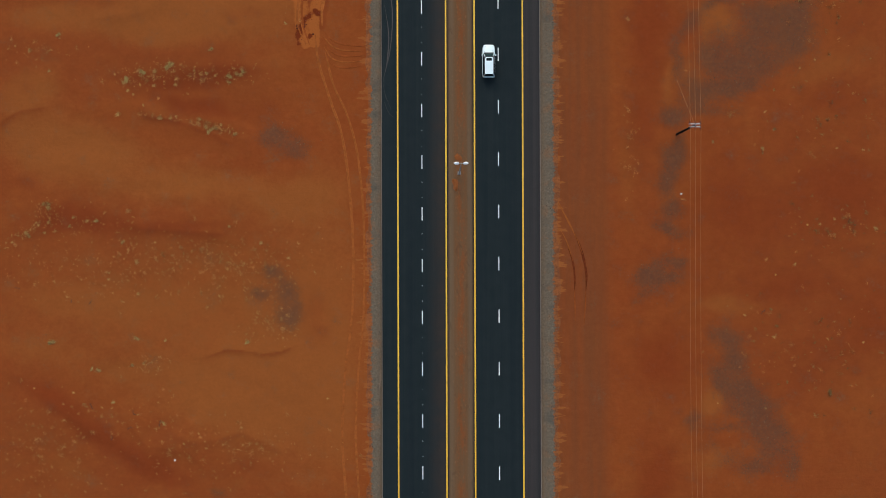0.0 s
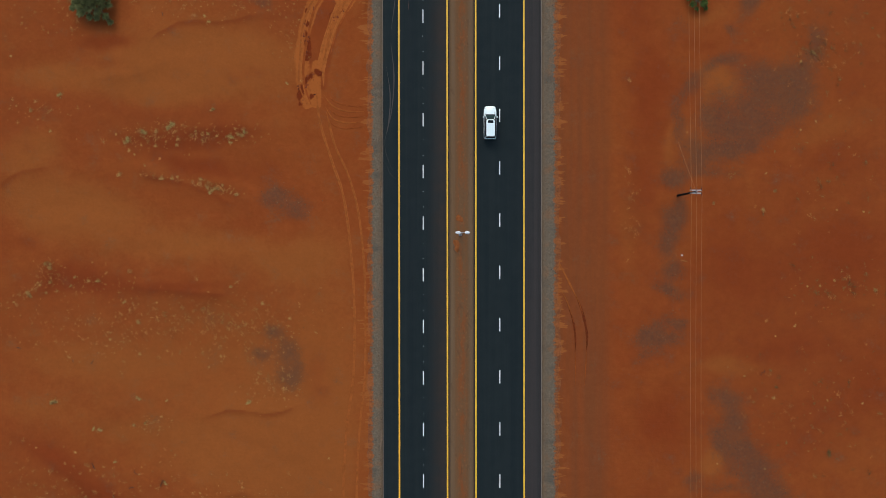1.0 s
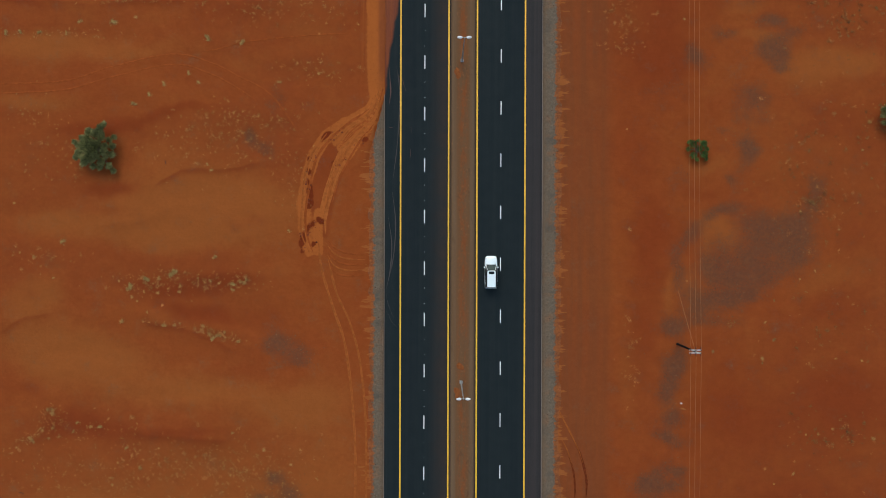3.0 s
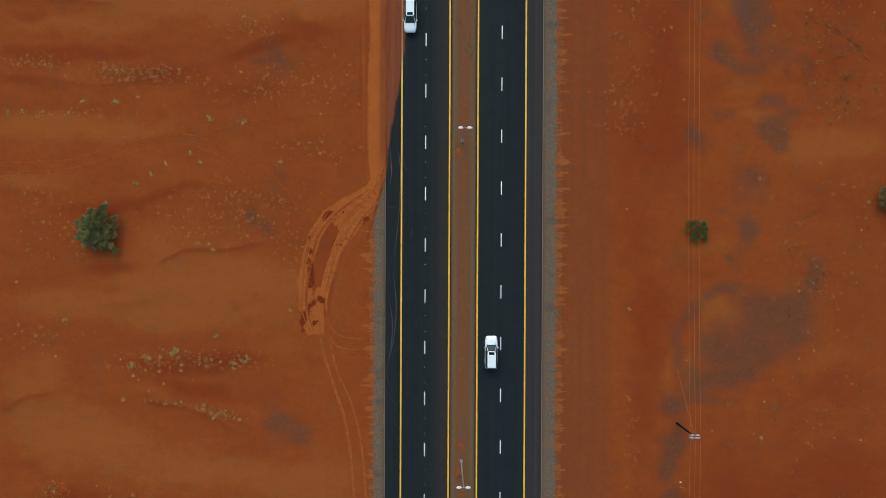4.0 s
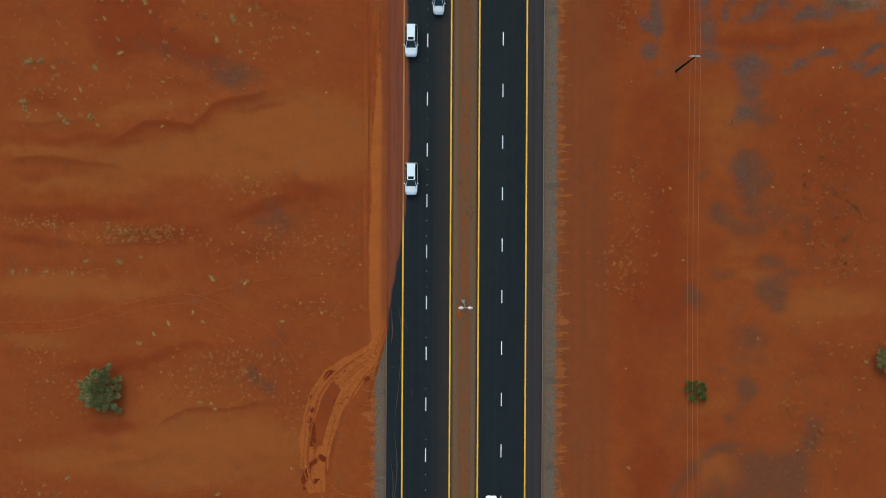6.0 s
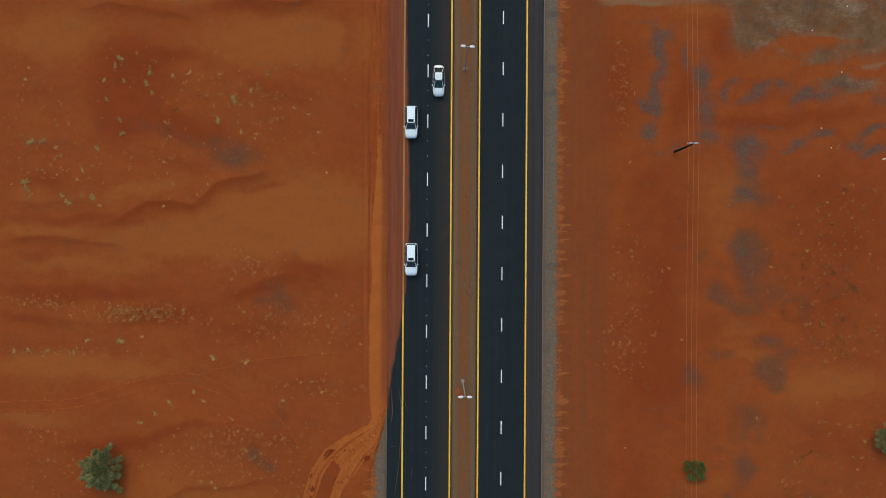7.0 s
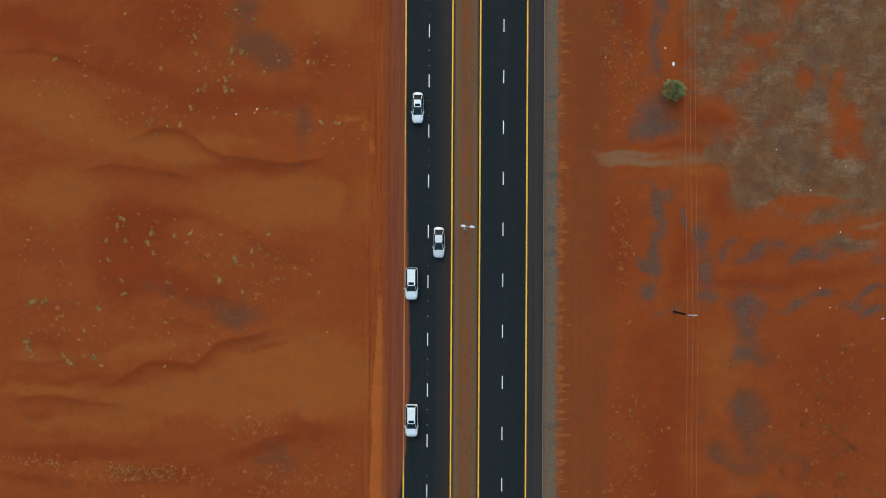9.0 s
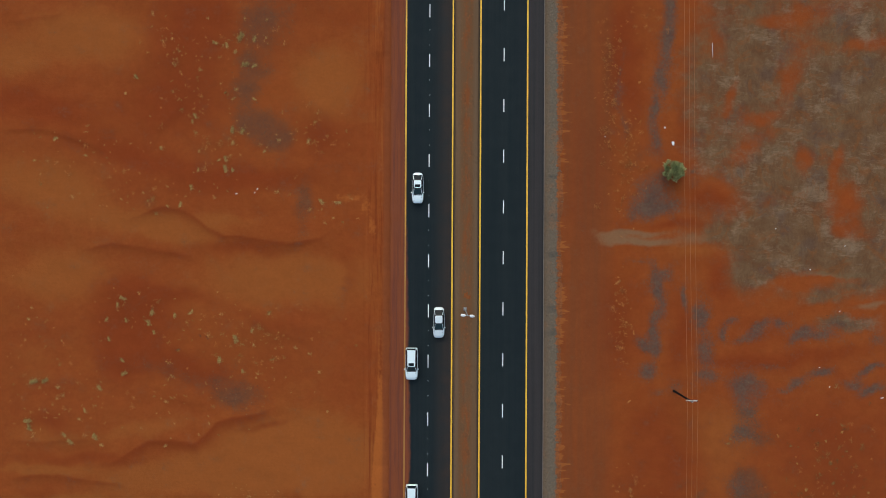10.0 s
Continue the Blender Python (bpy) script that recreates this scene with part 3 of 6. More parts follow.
GRAVEL_C = [
    (39.0, 24.1, 1.3, 2.6, 0, 0.9), (36.7, 25.0, 0.8, 1.6, 20, 0.5), (44.3, 25.1, 5.4, 1.1, 15, 1), (36.2, 28.3, 1.0, 2.6, 0, 0.7), (48.2, 28.4, 3.7, 2.3, 25, 1),
    (43.0, 28.9, 3.5, 3.0, 45, 1), (47.2, 32.3, 2.3, 1.9, 0, 0.8), (53.7, 32.9, 3.5, 2.7, 0, 0.85), (53.9, 33.2, 3.0, 3.5, 20, 0.8), (38.9, 34.1, 2.3, 1.4, 35, 0.9),
    (50.1, 36.0, 4.1, 2.3, -15, 0.9), (49.5, 36.1, 5.2, 1.4, 0, 0.5), (41.3, 37.0, 1.2, 0.9, 0, 0.7), (35.5, 38.1, 2.5, 0.8, 0, 0.4), (55.9, 38.2, 1.2, 1.6, 0, 0.7),
]
GRAVEL_D = [
    (43.5, 38.6, 2.8, 0.9, 10, 0.75), (57.8, 41.2, 1.4, 2.7, 0, 0.75), (44.3, 43.1, 1.2, 0.7, -20, 0.9), (37.2, 43.9, 2.7, 1.8, 0, 0.3), (46.9, 47.5, 2.1, 2.7, 0, 1),
    (-28.2, 47.6, 1.9, 1.1, 0, 0.75), (-30.2, 49.3, 1.0, 1.5, 0, 1), (42.5, 50.8, 1.0, 0.8, 0, 0.6), (47.9, 54.8, 2.5, 2.7, 0, 0.85), (-25.6, 55.5, 1.4, 1.8, 40, 0.4),
    (34.5, 57.2, 5.3, 1.2, 0, 0.4), (51.6, 60.3, 1.3, 1.1, 0, 1), (38.4, 62.0, 1.8, 1.5, 0, 1), (49.5, 62.7, 1.8, 1.6, 0, 0.9), (51.4, 63.4, 2.5, 2.1, 0, 1),
]
GRAVEL_E = [
    (53.4, 65.7, 3.2, 0.9, 20, 0.5), (43.3, 66.0, 1.6, 1.0, 0, 0.7), (49.6, 67.8, 2.5, 1.1, 0, 0.85), (-28.8, 72.9, 1.1, 1.2, 0, 0.7), (56.6, 73.0, 1.0, 1.9, 0, 0.7),
    (46.6, 73.5, 3.2, 0.9, 0, 0.8), (-26.1, 73.6, 3.0, 2.5, 0, 0.6), (43.6, 74.6, 2.7, 0.9, -10, 0.9), (54.2, 74.8, 3.2, 0.8, 20, 0.5), (49.4, 76.5, 5.3, 1.9, 0, 0.65),
    (42.3, 76.5, 0.9, 1.4, 0, 0.7), (47.6, 79.3, 1.8, 0.9, 0, 0.9), (48.3, 80.9, 2.8, 2.1, 0, 1), (40.1, 81.5, 1.1, 1.4, 0, 0.65), (38.0, 83.2, 1.1, 0.7, 0, 0.5),
]
GRAVEL_F = [
    (47.1, 83.9, 2.7, 1.9, 0, 1), (48.4, 90.8, 2.7, 1.4, 0, 0.9), (47.0, 94.1, 2.3, 1.2, 0, 0.75), (-33.4, 96.6, 3.9, 2.3, -15, 0.95), (-44.2, 99.9, 6.3, 1.3, -15, 0.42),
    (-23.3, 127.1, 1.3, 3.8, 0, 0.75), (-28.3, 137.0, 3.1, 2.0, 0, 0.9), (-30.6, 139.5, 3.8, 1.8, -15, 1), (-32.3, 144.6, 2.5, 2.2, 0, 0.9), (-31.1, 148.7, 2.5, 2.2, 0, 0.9),
    (-29.4, 155.9, 3.8, 3.8, 0, 0.9),
]
GRAVEL = GRAVEL_A + GRAVEL_B + GRAVEL_C + GRAVEL_D + GRAVEL_E + GRAVEL_F
SLATE_A = [
    (46.3, 82.6, 2.3, 1.8, 0, 0.7), (47.4, 90.8, 2.2, 1.6, 0, 0.7), (47.4, 96.6, 2.3, 3.9, 0, 0.75), (33.6, 97.4, 1.3, 0.7, 0, 0.6), (67.0, 97.6, 2.3, 0.7, 10, 0.9),
    (36.1, 97.9, 1.1, 1.1, 0, 0.6), (53.9, 98.0, 1.8, 0.5, 0, 0.7), (56.1, 98.9, 1.3, 0.9, 0, 1), (64.4, 98.9, 1.3, 0.8, 0, 0.8), (47.6, 99.0, 2.5, 1.1, 0, 0.8),
    (41.4, 99.9, 1.8, 0.9, 0, 0.75), (60.1, 100.7, 2.0, 0.7, 28, 1),
]
SLATE_B = [
    (66.9, 100.9, 2.2, 0.6, 18, 1), (31.8, 101.0, 2.0, 1.3, 0, 1), (51.6, 101.7, 2.2, 0.7, 0, 0.45), (40.9, 103.7, 1.6, 4.0, 0, 0.7), (31.0, 105.5, 1.5, 1.2, 0, 0.85),
    (68.6, 106.1, 1.8, 1.4, 0, 0.6), (48.1, 106.2, 2.7, 0.7, 15, 0.75), (32.8, 106.8, 0.8, 3.6, 0, 0.95), (59.7, 106.8, 3.2, 0.8, 5, 0.85), (44.0, 106.9, 0.6, 1.3, 0, 0.95),
    (56.3, 106.9, 2.2, 0.7, 25, 0.9), (49.7, 108.0, 2.0, 0.8, 40, 0.75),
]
SLATE_C = [
    (53.0, 108.4, 1.2, 0.8, 0, 0.9), (45.4, 108.9, 1.1, 0.6, 35, 0.8), (63.3, 109.0, 4.1, 1.1, 8, 0.8), (40.2, 110.0, 1.1, 2.5, -10, 0.95), (37.7, 112.7, 0.5, 2.0, 0, 0.9),
    (33.3, 113.8, 1.1, 3.8, 8, 1), (34.8, 115.8, 1.6, 0.8, 0, 0.7), (30.1, 117.6, 2.3, 0.5, 0, 0.5), (29.4, 126.5, 1.4, 1.3, 0, 0.7), (33.2, 127.0, 3.1, 1.3, 0, 1),
    (32.3, 129.2, 2.5, 2.9, 0, 0.95), (39.5, 131.1, 1.1, 1.3, 0, 0.4),
]
SLATE_D = [
    (33.8, 132.1, 0.9, 0.9, 0, 0.7), (38.8, 133.3, 1.1, 0.5, 0, 0.7), (52.5, 136.3, 3.6, 0.5, 8, 0.6), (32.7, 138.2, 1.1, 2.9, 0, 0.85), (45.3, 140.5, 2.3, 0.9, 40, 0.7),
    (27.8, 141.3, 0.6, 4.0, 0, 0.5), (33.0, 142.9, 0.8, 2.3, 8, 0.9), (34.1, 147.2, 1.2, 3.2, 12, 1), (27.7, 148.1, 0.5, 2.7, 0, 0.45), (35.0, 152.6, 1.2, 3.6, 0, 1),
    (34.9, 158.0, 1.0, 2.9, 0, 1),
]
SLATE = SLATE_A + SLATE_B + SLATE_C + SLATE_D
RED_A = [
    (-63.3, -36.7, 4.4, 1.2, 0, 0.4), (32.7, -35.2, 3.5, 5.2, 0, 0.9), (-30.1, -34.1, 7.9, 1.9, 0, 0.5), (-45.4, -33.7, 7.9, 1.9, -28, 1), (-53.6, -28.0, 7.0, 1.7, -33, 1),
    (-60.6, -22.7, 5.2, 1.6, -30, 0.9), (57.1, -18.7, 6.1, 3.5, 20, 0.4), (33.6, -17.8, 4.0, 5.2, 0, 0.9), (65.9, -11.8, 4.4, 5.2, 0, 0.7), (-19.6, -10.6, 2.6, 5.2, 0, 0.5),
    (53.7, -6.1, 7.0, 2.4, 0, 0.6), (-42.2, 3.4, 9.6, 1.0, -3, 0.8), (-60.1, 3.5, 2.3, 3.1, -30, 0.9), (47.7, 4.4, 6.1, 5.2, 0, 0.6),
]
RED_B = [
    (-55.3, 4.5, 5.2, 1.9, -10, 1), (62.5, 7.9, 7.0, 6.1, 0, 0.9), (44.2, 9.2, 3.5, 5.2, 0, 0.4), (-65.8, 9.6, 3.5, 1.4, 0, 0.5), (30.3, 18.9, 2.3, 6.1, 0, 0.6),
    (-38.3, 22.4, 7.9, 1.7, -8, 0.9), (-27.3, 22.6, 3.5, 3.5, 0, 0.35), (60.8, 23.1, 6.1, 3.5, 0, 0.5), (-64.4, 24.8, 4.4, 2.1, 20, 0.4), (-43.5, 26.1, 5.7, 1.2, 0, 0.9),
    (-34.3, 27.4, 7.0, 1.3, 8, 0.9), (31.2, 29.4, 1.7, 5.2, 0, 0.4), (-40.5, 30.2, 12.4, 1.4, 0, 0.4), (32.0, 34.1, 3.0, 6.2, 0, 0.9),
]
RED_C = [
    (63.9, 34.3, 5.3, 3.5, 0, 0.4), (-30.8, 35.7, 5.2, 1.6, 0, 0.4), (-52.9, 37.7, 5.3, 1.1, 0, 0.4), (39.9, 41.3, 3.5, 1.2, 0, 0.5), (-52.1, 41.5, 5.3, 1.6, 0, 0.8),
    (29.2, 48.3, 3.5, 6.2, 0, 0.45), (-53.0, 51.0, 8.0, 1.2, 8, 0.9), (61.1, 52.0, 6.2, 3.5, 0, 0.4), (-42.4, 53.4, 8.0, 0.9, 6, 0.8), (-23.8, 55.1, 5.3, 2.7, 0, 0.4),
    (33.1, 61.6, 5.3, 5.3, 0, 0.85), (-15.0, 62.2, 2.1, 5.3, 0, 0.35), (-31.8, 68.3, 10.6, 2.7, 0, 0.55), (-66.3, 70.3, 5.3, 0.8, 0, 0.8),
]
RED_D = [
    (41.5, 70.4, 2.7, 1.8, 0, 0.5), (-44.2, 71.6, 6.2, 1.6, 0, 0.9), (34.5, 73.9, 2.3, 8.0, 0, 1), (60.9, 74.1, 5.3, 5.3, 0, 0.5), (-56.6, 74.8, 15.0, 1.4, 0, 1),
    (-29.2, 75.2, 6.2, 1.2, 18, 0.8), (-22.2, 78.8, 5.3, 1.8, -12, 0.9), (-64.5, 80.5, 5.3, 1.1, 0, 0.6), (63.3, 83.7, 6.3, 2.7, 0, 0.4), (-57.6, 86.2, 12.6, 1.2, 0, 0.7),
    (34.7, 88.0, 5.4, 6.3, 0, 0.5), (61.6, 90.0, 7.1, 5.3, 0, 0.6), (-28.9, 91.3, 5.4, 0.9, 12, 0.6), (-63.0, 92.4, 3.6, 1.8, 0, 0.7),
]
RED_E = [
    (29.8, 92.4, 5.3, 2.7, 0, 0.4), (-41.1, 100.6, 9.9, 2.2, -18, 0.9), (48.1, 102.4, 8.1, 1.1, 0, 0.9), (56.1, 103.2, 5.4, 1.3, 0, 0.7), (62.4, 104.3, 5.4, 1.1, 0, 0.6),
    (49.8, 106.0, 3.6, 1.3, 30, 0.4), (36.9, 106.8, 1.6, 5.4, 0, 0.9), (-28.1, 107.8, 6.3, 1.3, -20, 0.6), (25.7, 109.0, 3.2, 6.3, 0, 0.7), (-49.7, 109.1, 5.4, 5.4, 0, 1),
    (-45.7, 112.7, 8.1, 1.6, -5, 0.9), (43.6, 114.9, 2.3, 3.6, 0, 0.9), (-15.6, 117.3, 2.2, 8.1, 0, 0.5), (-32.7, 119.9, 8.1, 1.3, -4, 0.7),
]
RED_F = [
    (36.4, 124.2, 5.4, 0.6, 0, 0.9), (41.3, 128.4, 4.1, 2.7, 0, 1), (-31.9, 130.5, 11.7, 2.2, 0, 1), (22.0, 132.8, 3.2, 11.7, 0, 0.8), (-50.3, 134.7, 11.7, 2.2, -15, 1),
    (-20.7, 137.5, 4.5, 4.0, 0, 0.75), (37.7, 140.0, 1.1, 5.4, 0, 0.7), (-66.2, 142.2, 9.9, 2.7, -10, 1), (-44.6, 143.2, 8.1, 5.4, 0, 0.9), (29.6, 145.4, 1.6, 5.4, 0, 0.8),
    (27.3, 152.6, 2.3, 8.1, 0, 1), (-42.0, 154.1, 6.3, 7.2, 0, 0.9), (-16.8, 157.3, 4.1, 3.1, 0, 0.6), (-37.5, 157.7, 2.7, 3.6, 0, 0.6),
]
RED_WIDE = [(46.0, 4.0, 24.0, 34.0, 0, 0.42), (52.0, 80.0, 22.0, 24.0, 0, 0.4), (-50.0, 105.0, 5.0, 6.0, 0, 0.7), (-52.0, 102.0, 3.0, 4.5, 0, 0.7), (28.0, 100.0, 8.0, 60.0, 0, 0.3)]
RED = RED_WIDE + RED_A + RED_B + RED_C + RED_D + RED_E + RED_F
OCHRE_A = [
    (-58.0, -34.1, 6.1, 1.4, -20, 0.4), (41.4, -33.5, 4.4, 2.6, 0, 0.5), (41.6, -24.1, 1.7, 2.1, 0, 0.9), (-16.1, -22.8, 1.7, 8.7, 0, 0.5), (-30.9, -22.4, 10.5, 4.5, 0, 1),
    (-47.5, -18.8, 7.0, 1.6, 0, 0.4), (-63.2, -15.7, 5.2, 1.6, 0, 0.4), (22.3, -14.2, 1.7, 10.5, 0, 0.4), (45.0, -9.1, 5.2, 1.6, 0, 0.8), (-53.6, -8.8, 10.5, 2.6, 0, 0.45),
    (-23.0, 7.7, 7.0, 3.0, 0, 0.8), (-39.6, 9.9, 10.5, 2.6, 0, 0.7), (28.5, 11.9, 2.1, 8.7, 0, 0.45), (-57.9, 15.5, 11.3, 4.5, -5, 1), (-63.2, 24.4, 5.2, 3.1, 20, 0.8),
]
OCHRE_B = [
    (34.7, 25.0, 1.2, 3.5, 0, 0.6), (38.7, 25.3, 2.7, 5.3, 20, 0.5), (59.1, 27.5, 7.0, 2.3, 20, 0.5), (-26.5, 28.7, 5.2, 1.4, 0, 0.4), (41.0, 32.8, 1.4, 5.2, 10, 0.55),
    (-42.2, 34.4, 13.1, 2.3, 0, 0.7), (43.9, 35.1, 2.3, 3.5, 40, 0.7), (-60.9, 35.5, 8.0, 2.3, 0, 0.6), (-37.9, 39.1, 13.3, 3.4, 0, 1), (41.6, 45.7, 4.4, 1.8, 0, 0.5),
    (-20.3, 50.7, 2.1, 3.5, 0, 0.3), (-64.5, 54.9, 8.8, 1.6, 0, 0.6), (55.7, 59.0, 5.3, 3.5, 0, 0.5), (-32.7, 61.2, 5.3, 1.4, -20, 0.4), (61.9, 61.7, 8.0, 2.5, 0, 0.8),
]
OCHRE_C = [
    (-47.7, 62.5, 10.6, 1.4, 8, 0.5), (-60.9, 63.6, 10.6, 2.1, 0, 0.8), (48.1, 65.2, 3.0, 1.1, -10, 0.9), (-20.4, 65.7, 5.3, 2.7, 0, 0.4), (45.0, 70.5, 3.9, 1.6, 0, 0.8),
    (-57.5, 79.2, 13.3, 1.8, 0, 0.7), (-44.1, 83.0, 10.8, 1.4, 0, 0.7), (-40.7, 83.7, 12.4, 2.5, 0, 0.9), (42.2, 83.7, 3.0, 3.5, 0, 0.5), (-64.5, 84.5, 7.1, 0.8, 0, 1),
    (-27.5, 85.8, 11.5, 4.6, 0, 1), (-20.8, 87.7, 9.0, 5.9, 0, 1), (-28.9, 88.6, 5.4, 2.7, 0, 0.6), (61.5, 89.1, 5.4, 3.6, 0, 0.4), (-64.5, 90.2, 7.1, 1.8, 0, 0.5),
]
OCHRE_D = [
    (40.4, 90.7, 5.3, 3.5, 0, 0.5), (44.1, 90.8, 5.4, 5.4, 0, 0.6), (-48.6, 91.2, 8.1, 1.4, 10, 0.6), (27.5, 91.6, 5.4, 7.2, 0, 0.4), (-65.8, 101.8, 5.4, 3.6, 0, 0.35),
    (-25.5, 114.6, 13.5, 4.1, 0, 1), (-62.3, 115.3, 9.9, 4.1, 0, 0.8), (39.5, 120.3, 5.4, 1.3, 0, 0.6), (-46.2, 123.4, 9.9, 2.0, -5, 1), (-35.4, 124.4, 5.4, 1.1, -10, 0.6),
    (-63.3, 129.6, 9.9, 4.5, -15, 0.9), (-19.0, 146.1, 5.4, 5.6, 0, 1), (41.0, 148.2, 1.4, 7.2, 0, 0.6), (-69.8, 149.4, 4.5, 2.7, 0, 0.8), (-58.2, 154.0, 9.9, 4.5, 0, 0.9),
]
OCHRE_WIDE = [(-46.0, 46.0, 8.0, 4.0, 0, 0.4), (-40.0, -9.0, 28.0, 13.0, 0, 0.5), (-24.0, -24.0, 12.0, 14.0, 0, 0.6), (-18.0, 0.0, 6.0, 24.0, 0, 0.35), (-34.0, 38.0, 16.0, 8.0, 0, 0.4)]
OCHRE = OCHRE_WIDE + OCHRE_A + OCHRE_B + OCHRE_C + OCHRE_D
SILT_A = [
    (63.3, 109.2, 5.4, 1.4, 5, 0.6), (59.7, 113.1, 3.6, 1.3, 0, 0.7), (53.4, 113.2, 1.8, 0.9, 0, 0.5), (48.5, 116.3, 3.6, 3.6, 0, 0.9), (65.9, 117.7, 6.3, 3.9, 0, 1),
    (59.7, 119.1, 8.1, 2.7, 0, 1), (57.0, 122.2, 6.3, 4.5, 0, 1), (50.7, 122.6, 6.3, 4.7, 0, 1), (43.5, 123.0, 3.2, 1.8, 0, 0.7), (68.6, 125.8, 2.7, 5.4, 0, 0.9),
    (58.8, 130.3, 3.6, 3.2, 0, 1), (48.9, 132.9, 2.7, 3.1, 0, 0.9), (67.3, 133.0, 3.6, 5.4, 0, 0.9), (52.5, 133.8, 5.4, 3.6, 0, 1),
]
SILT_B = [
    (41.7, 138.3, 2.7, 3.6, 0, 0.35), (46.2, 138.3, 4.5, 1.3, 30, 0.5), (60.5, 138.8, 5.4, 2.7, 0, 0.9), (54.3, 142.8, 2.3, 6.3, 0, 0.7), (66.8, 143.8, 5.4, 9.9, 0, 1),
    (59.6, 144.6, 5.0, 6.3, 0, 1), (39.9, 146.3, 2.3, 8.1, 0, 0.42), (49.3, 146.4, 3.1, 5.4, 0, 1), (45.3, 147.3, 3.9, 4.5, 0, 0.8), (48.8, 154.5, 5.4, 4.5, 0, 0.9),
    (61.4, 154.6, 4.5, 3.6, 0, 0.8), (67.7, 157.3, 5.4, 3.6, 0, 0.7), (45.2, 163.5, 5.4, 4.5, 0, 0.7), (56.0, 165.3, 13.5, 6.3, 0, 1),
]
SILT_WIDE = [(44.0, 145.0, 6.0, 16.0, 0, 0.42), (50.0, 129.0, 12.0, 8.0, 0, 0.42), (58.0, 140.0, 14.0, 16.0, 0, 0.35)]
SILT = SILT_WIDE + SILT_A + SILT_B
SILT_GAPS_A = [
    (68.2, 111.5, 3.6, 0.8, 0, 1), (53.0, 114.1, 5.4, 1.3, 18, 1), (60.6, 115.7, 5.4, 0.6, 4, 0.9), (62.4, 123.1, 2.0, 1.3, 0, 0.9), (63.2, 127.4, 2.5, 2.7, 0, 1),
    (41.7, 129.3, 3.9, 3.6, 0, 1), (61.6, 133.0, 0.9, 4.7, -5, 1), (56.5, 134.7, 1.2, 2.5, 0, 1),
]
SILT_GAPS_B = [
    (47.5, 136.7, 2.0, 2.0, 0, 1), (49.8, 140.7, 3.6, 0.9, 20, 1), (45.3, 144.1, 1.0, 3.2, -12, 1), (54.5, 146.4, 1.3, 3.8, -8, 1), (43.5, 152.2, 1.6, 3.2, 0, 0.6),
    (65.9, 152.3, 4.5, 1.1, 0, 0.9), (51.5, 156.1, 3.6, 1.3, 0, 0.9), (56.5, 157.4, 3.9, 1.3, 15, 0.9),
]
SILT_GAPS = SILT_GAPS_A + SILT_GAPS_B
DUSTY = [
    (67.3, 111.9, 3.6, 0.6, 5, 0.8), (61.5, 116.5, 6.3, 0.5, 4, 0.9), (48.9, 117.7, 3.6, 0.9, -10, 0.6), (55.2, 120.4, 4.5, 0.7, -10, 0.6), (30.5, 121.1, 5.7, 0.8, 0, 1),
    (26.1, 122.0, 2.2, 0.9, 0, 0.7), (40.0, 122.1, 3.6, 1.1, 12, 0.7), (30.1, 122.8, 5.4, 0.7, 0, 0.9),
]

# the churned turn-off: the outer and inner edge of its loose bright sand
OUTER_RUN = [(-10.2, 57.6), (-11.9, 54.1), (-15.7, 52.1), (-18.8, 50.1), (-20.8, 47.3), (-22.0, 43.6), (-22.7, 39.2), (-22.5, 34.8), (-21.4, 31.4)]
INNER_RUN = [(-9.4, 56.2), (-10.8, 51.8), (-13.0, 49.0), (-14.8, 46.1), (-16.4, 42.8), (-17.4, 39.2), (-17.9, 36.6), (-18.3, 34.3), (-18.7, 31.9)]
CLODS = [
    (-22.0, 31.9, 0.5, 0.5, 0, 0.8), (-20.0, 33.3, 0.5, 0.5, 0, 0.8), (-22.3, 33.7, 0.5, 1.1, 0, 0.8), (-21.5, 34.8, 0.5, 0.9, 0, 0.9), (-20.6, 35.7, 0.5, 0.5, 0, 0.8),
    (-19.3, 36.4, 0.8, 0.5, 0, 1), (-21.4, 39.2, 0.7, 0.7, 0, 1), (-21.2, 41.5, 0.7, 1.3, 0, 1), (-21.2, 44.2, 0.6, 0.7, 0, 1), (-16.6, 45.1, 0.5, 1.2, -45, 0.8),
    (-20.4, 46.3, 0.5, 0.6, 0, 0.9), (-13.2, 48.7, 0.5, 1.1, -50, 0.7), (-17.7, 49.3, 1.2, 0.5, 35, 1),
]


def between(f):
    """A line across the turn-off, from its outer edge (0) to its inner one (1)."""
    return [(a[0] + (b[0] - a[0]) * f, a[1] + (b[1] - a[1]) * f) for a, b in zip(OUTER_RUN, INNER_RUN)]


def band(x, y, line, half):
    best = np.full(np.shape(x), 1e9)
    for (ax, ay), (bx, by) in zip(line, line[1:]):
        dx, dy = bx - ax, by - ay
        t = np.clip(((x - ax) * dx + (y - ay) * dy) / (dx * dx + dy * dy), 0, 1)
        best = np.minimum(best, np.hypot(x - ax - t * dx, y - ay - t * dy))
    return ease(best, half * 1.35, half * 0.6)


def spaced(low, high, step, far):
    """Even lines in the middle, ever wider out to the horizon."""
    out = list(np.arange(low, high + 1e-6, step))
    gap, a, b = step, low, high
    while b < far:
        gap *= 1.35
        a, b = a - gap, b + gap
        out = [a] + out + [b]
    return np.array(out)


LAND = {}


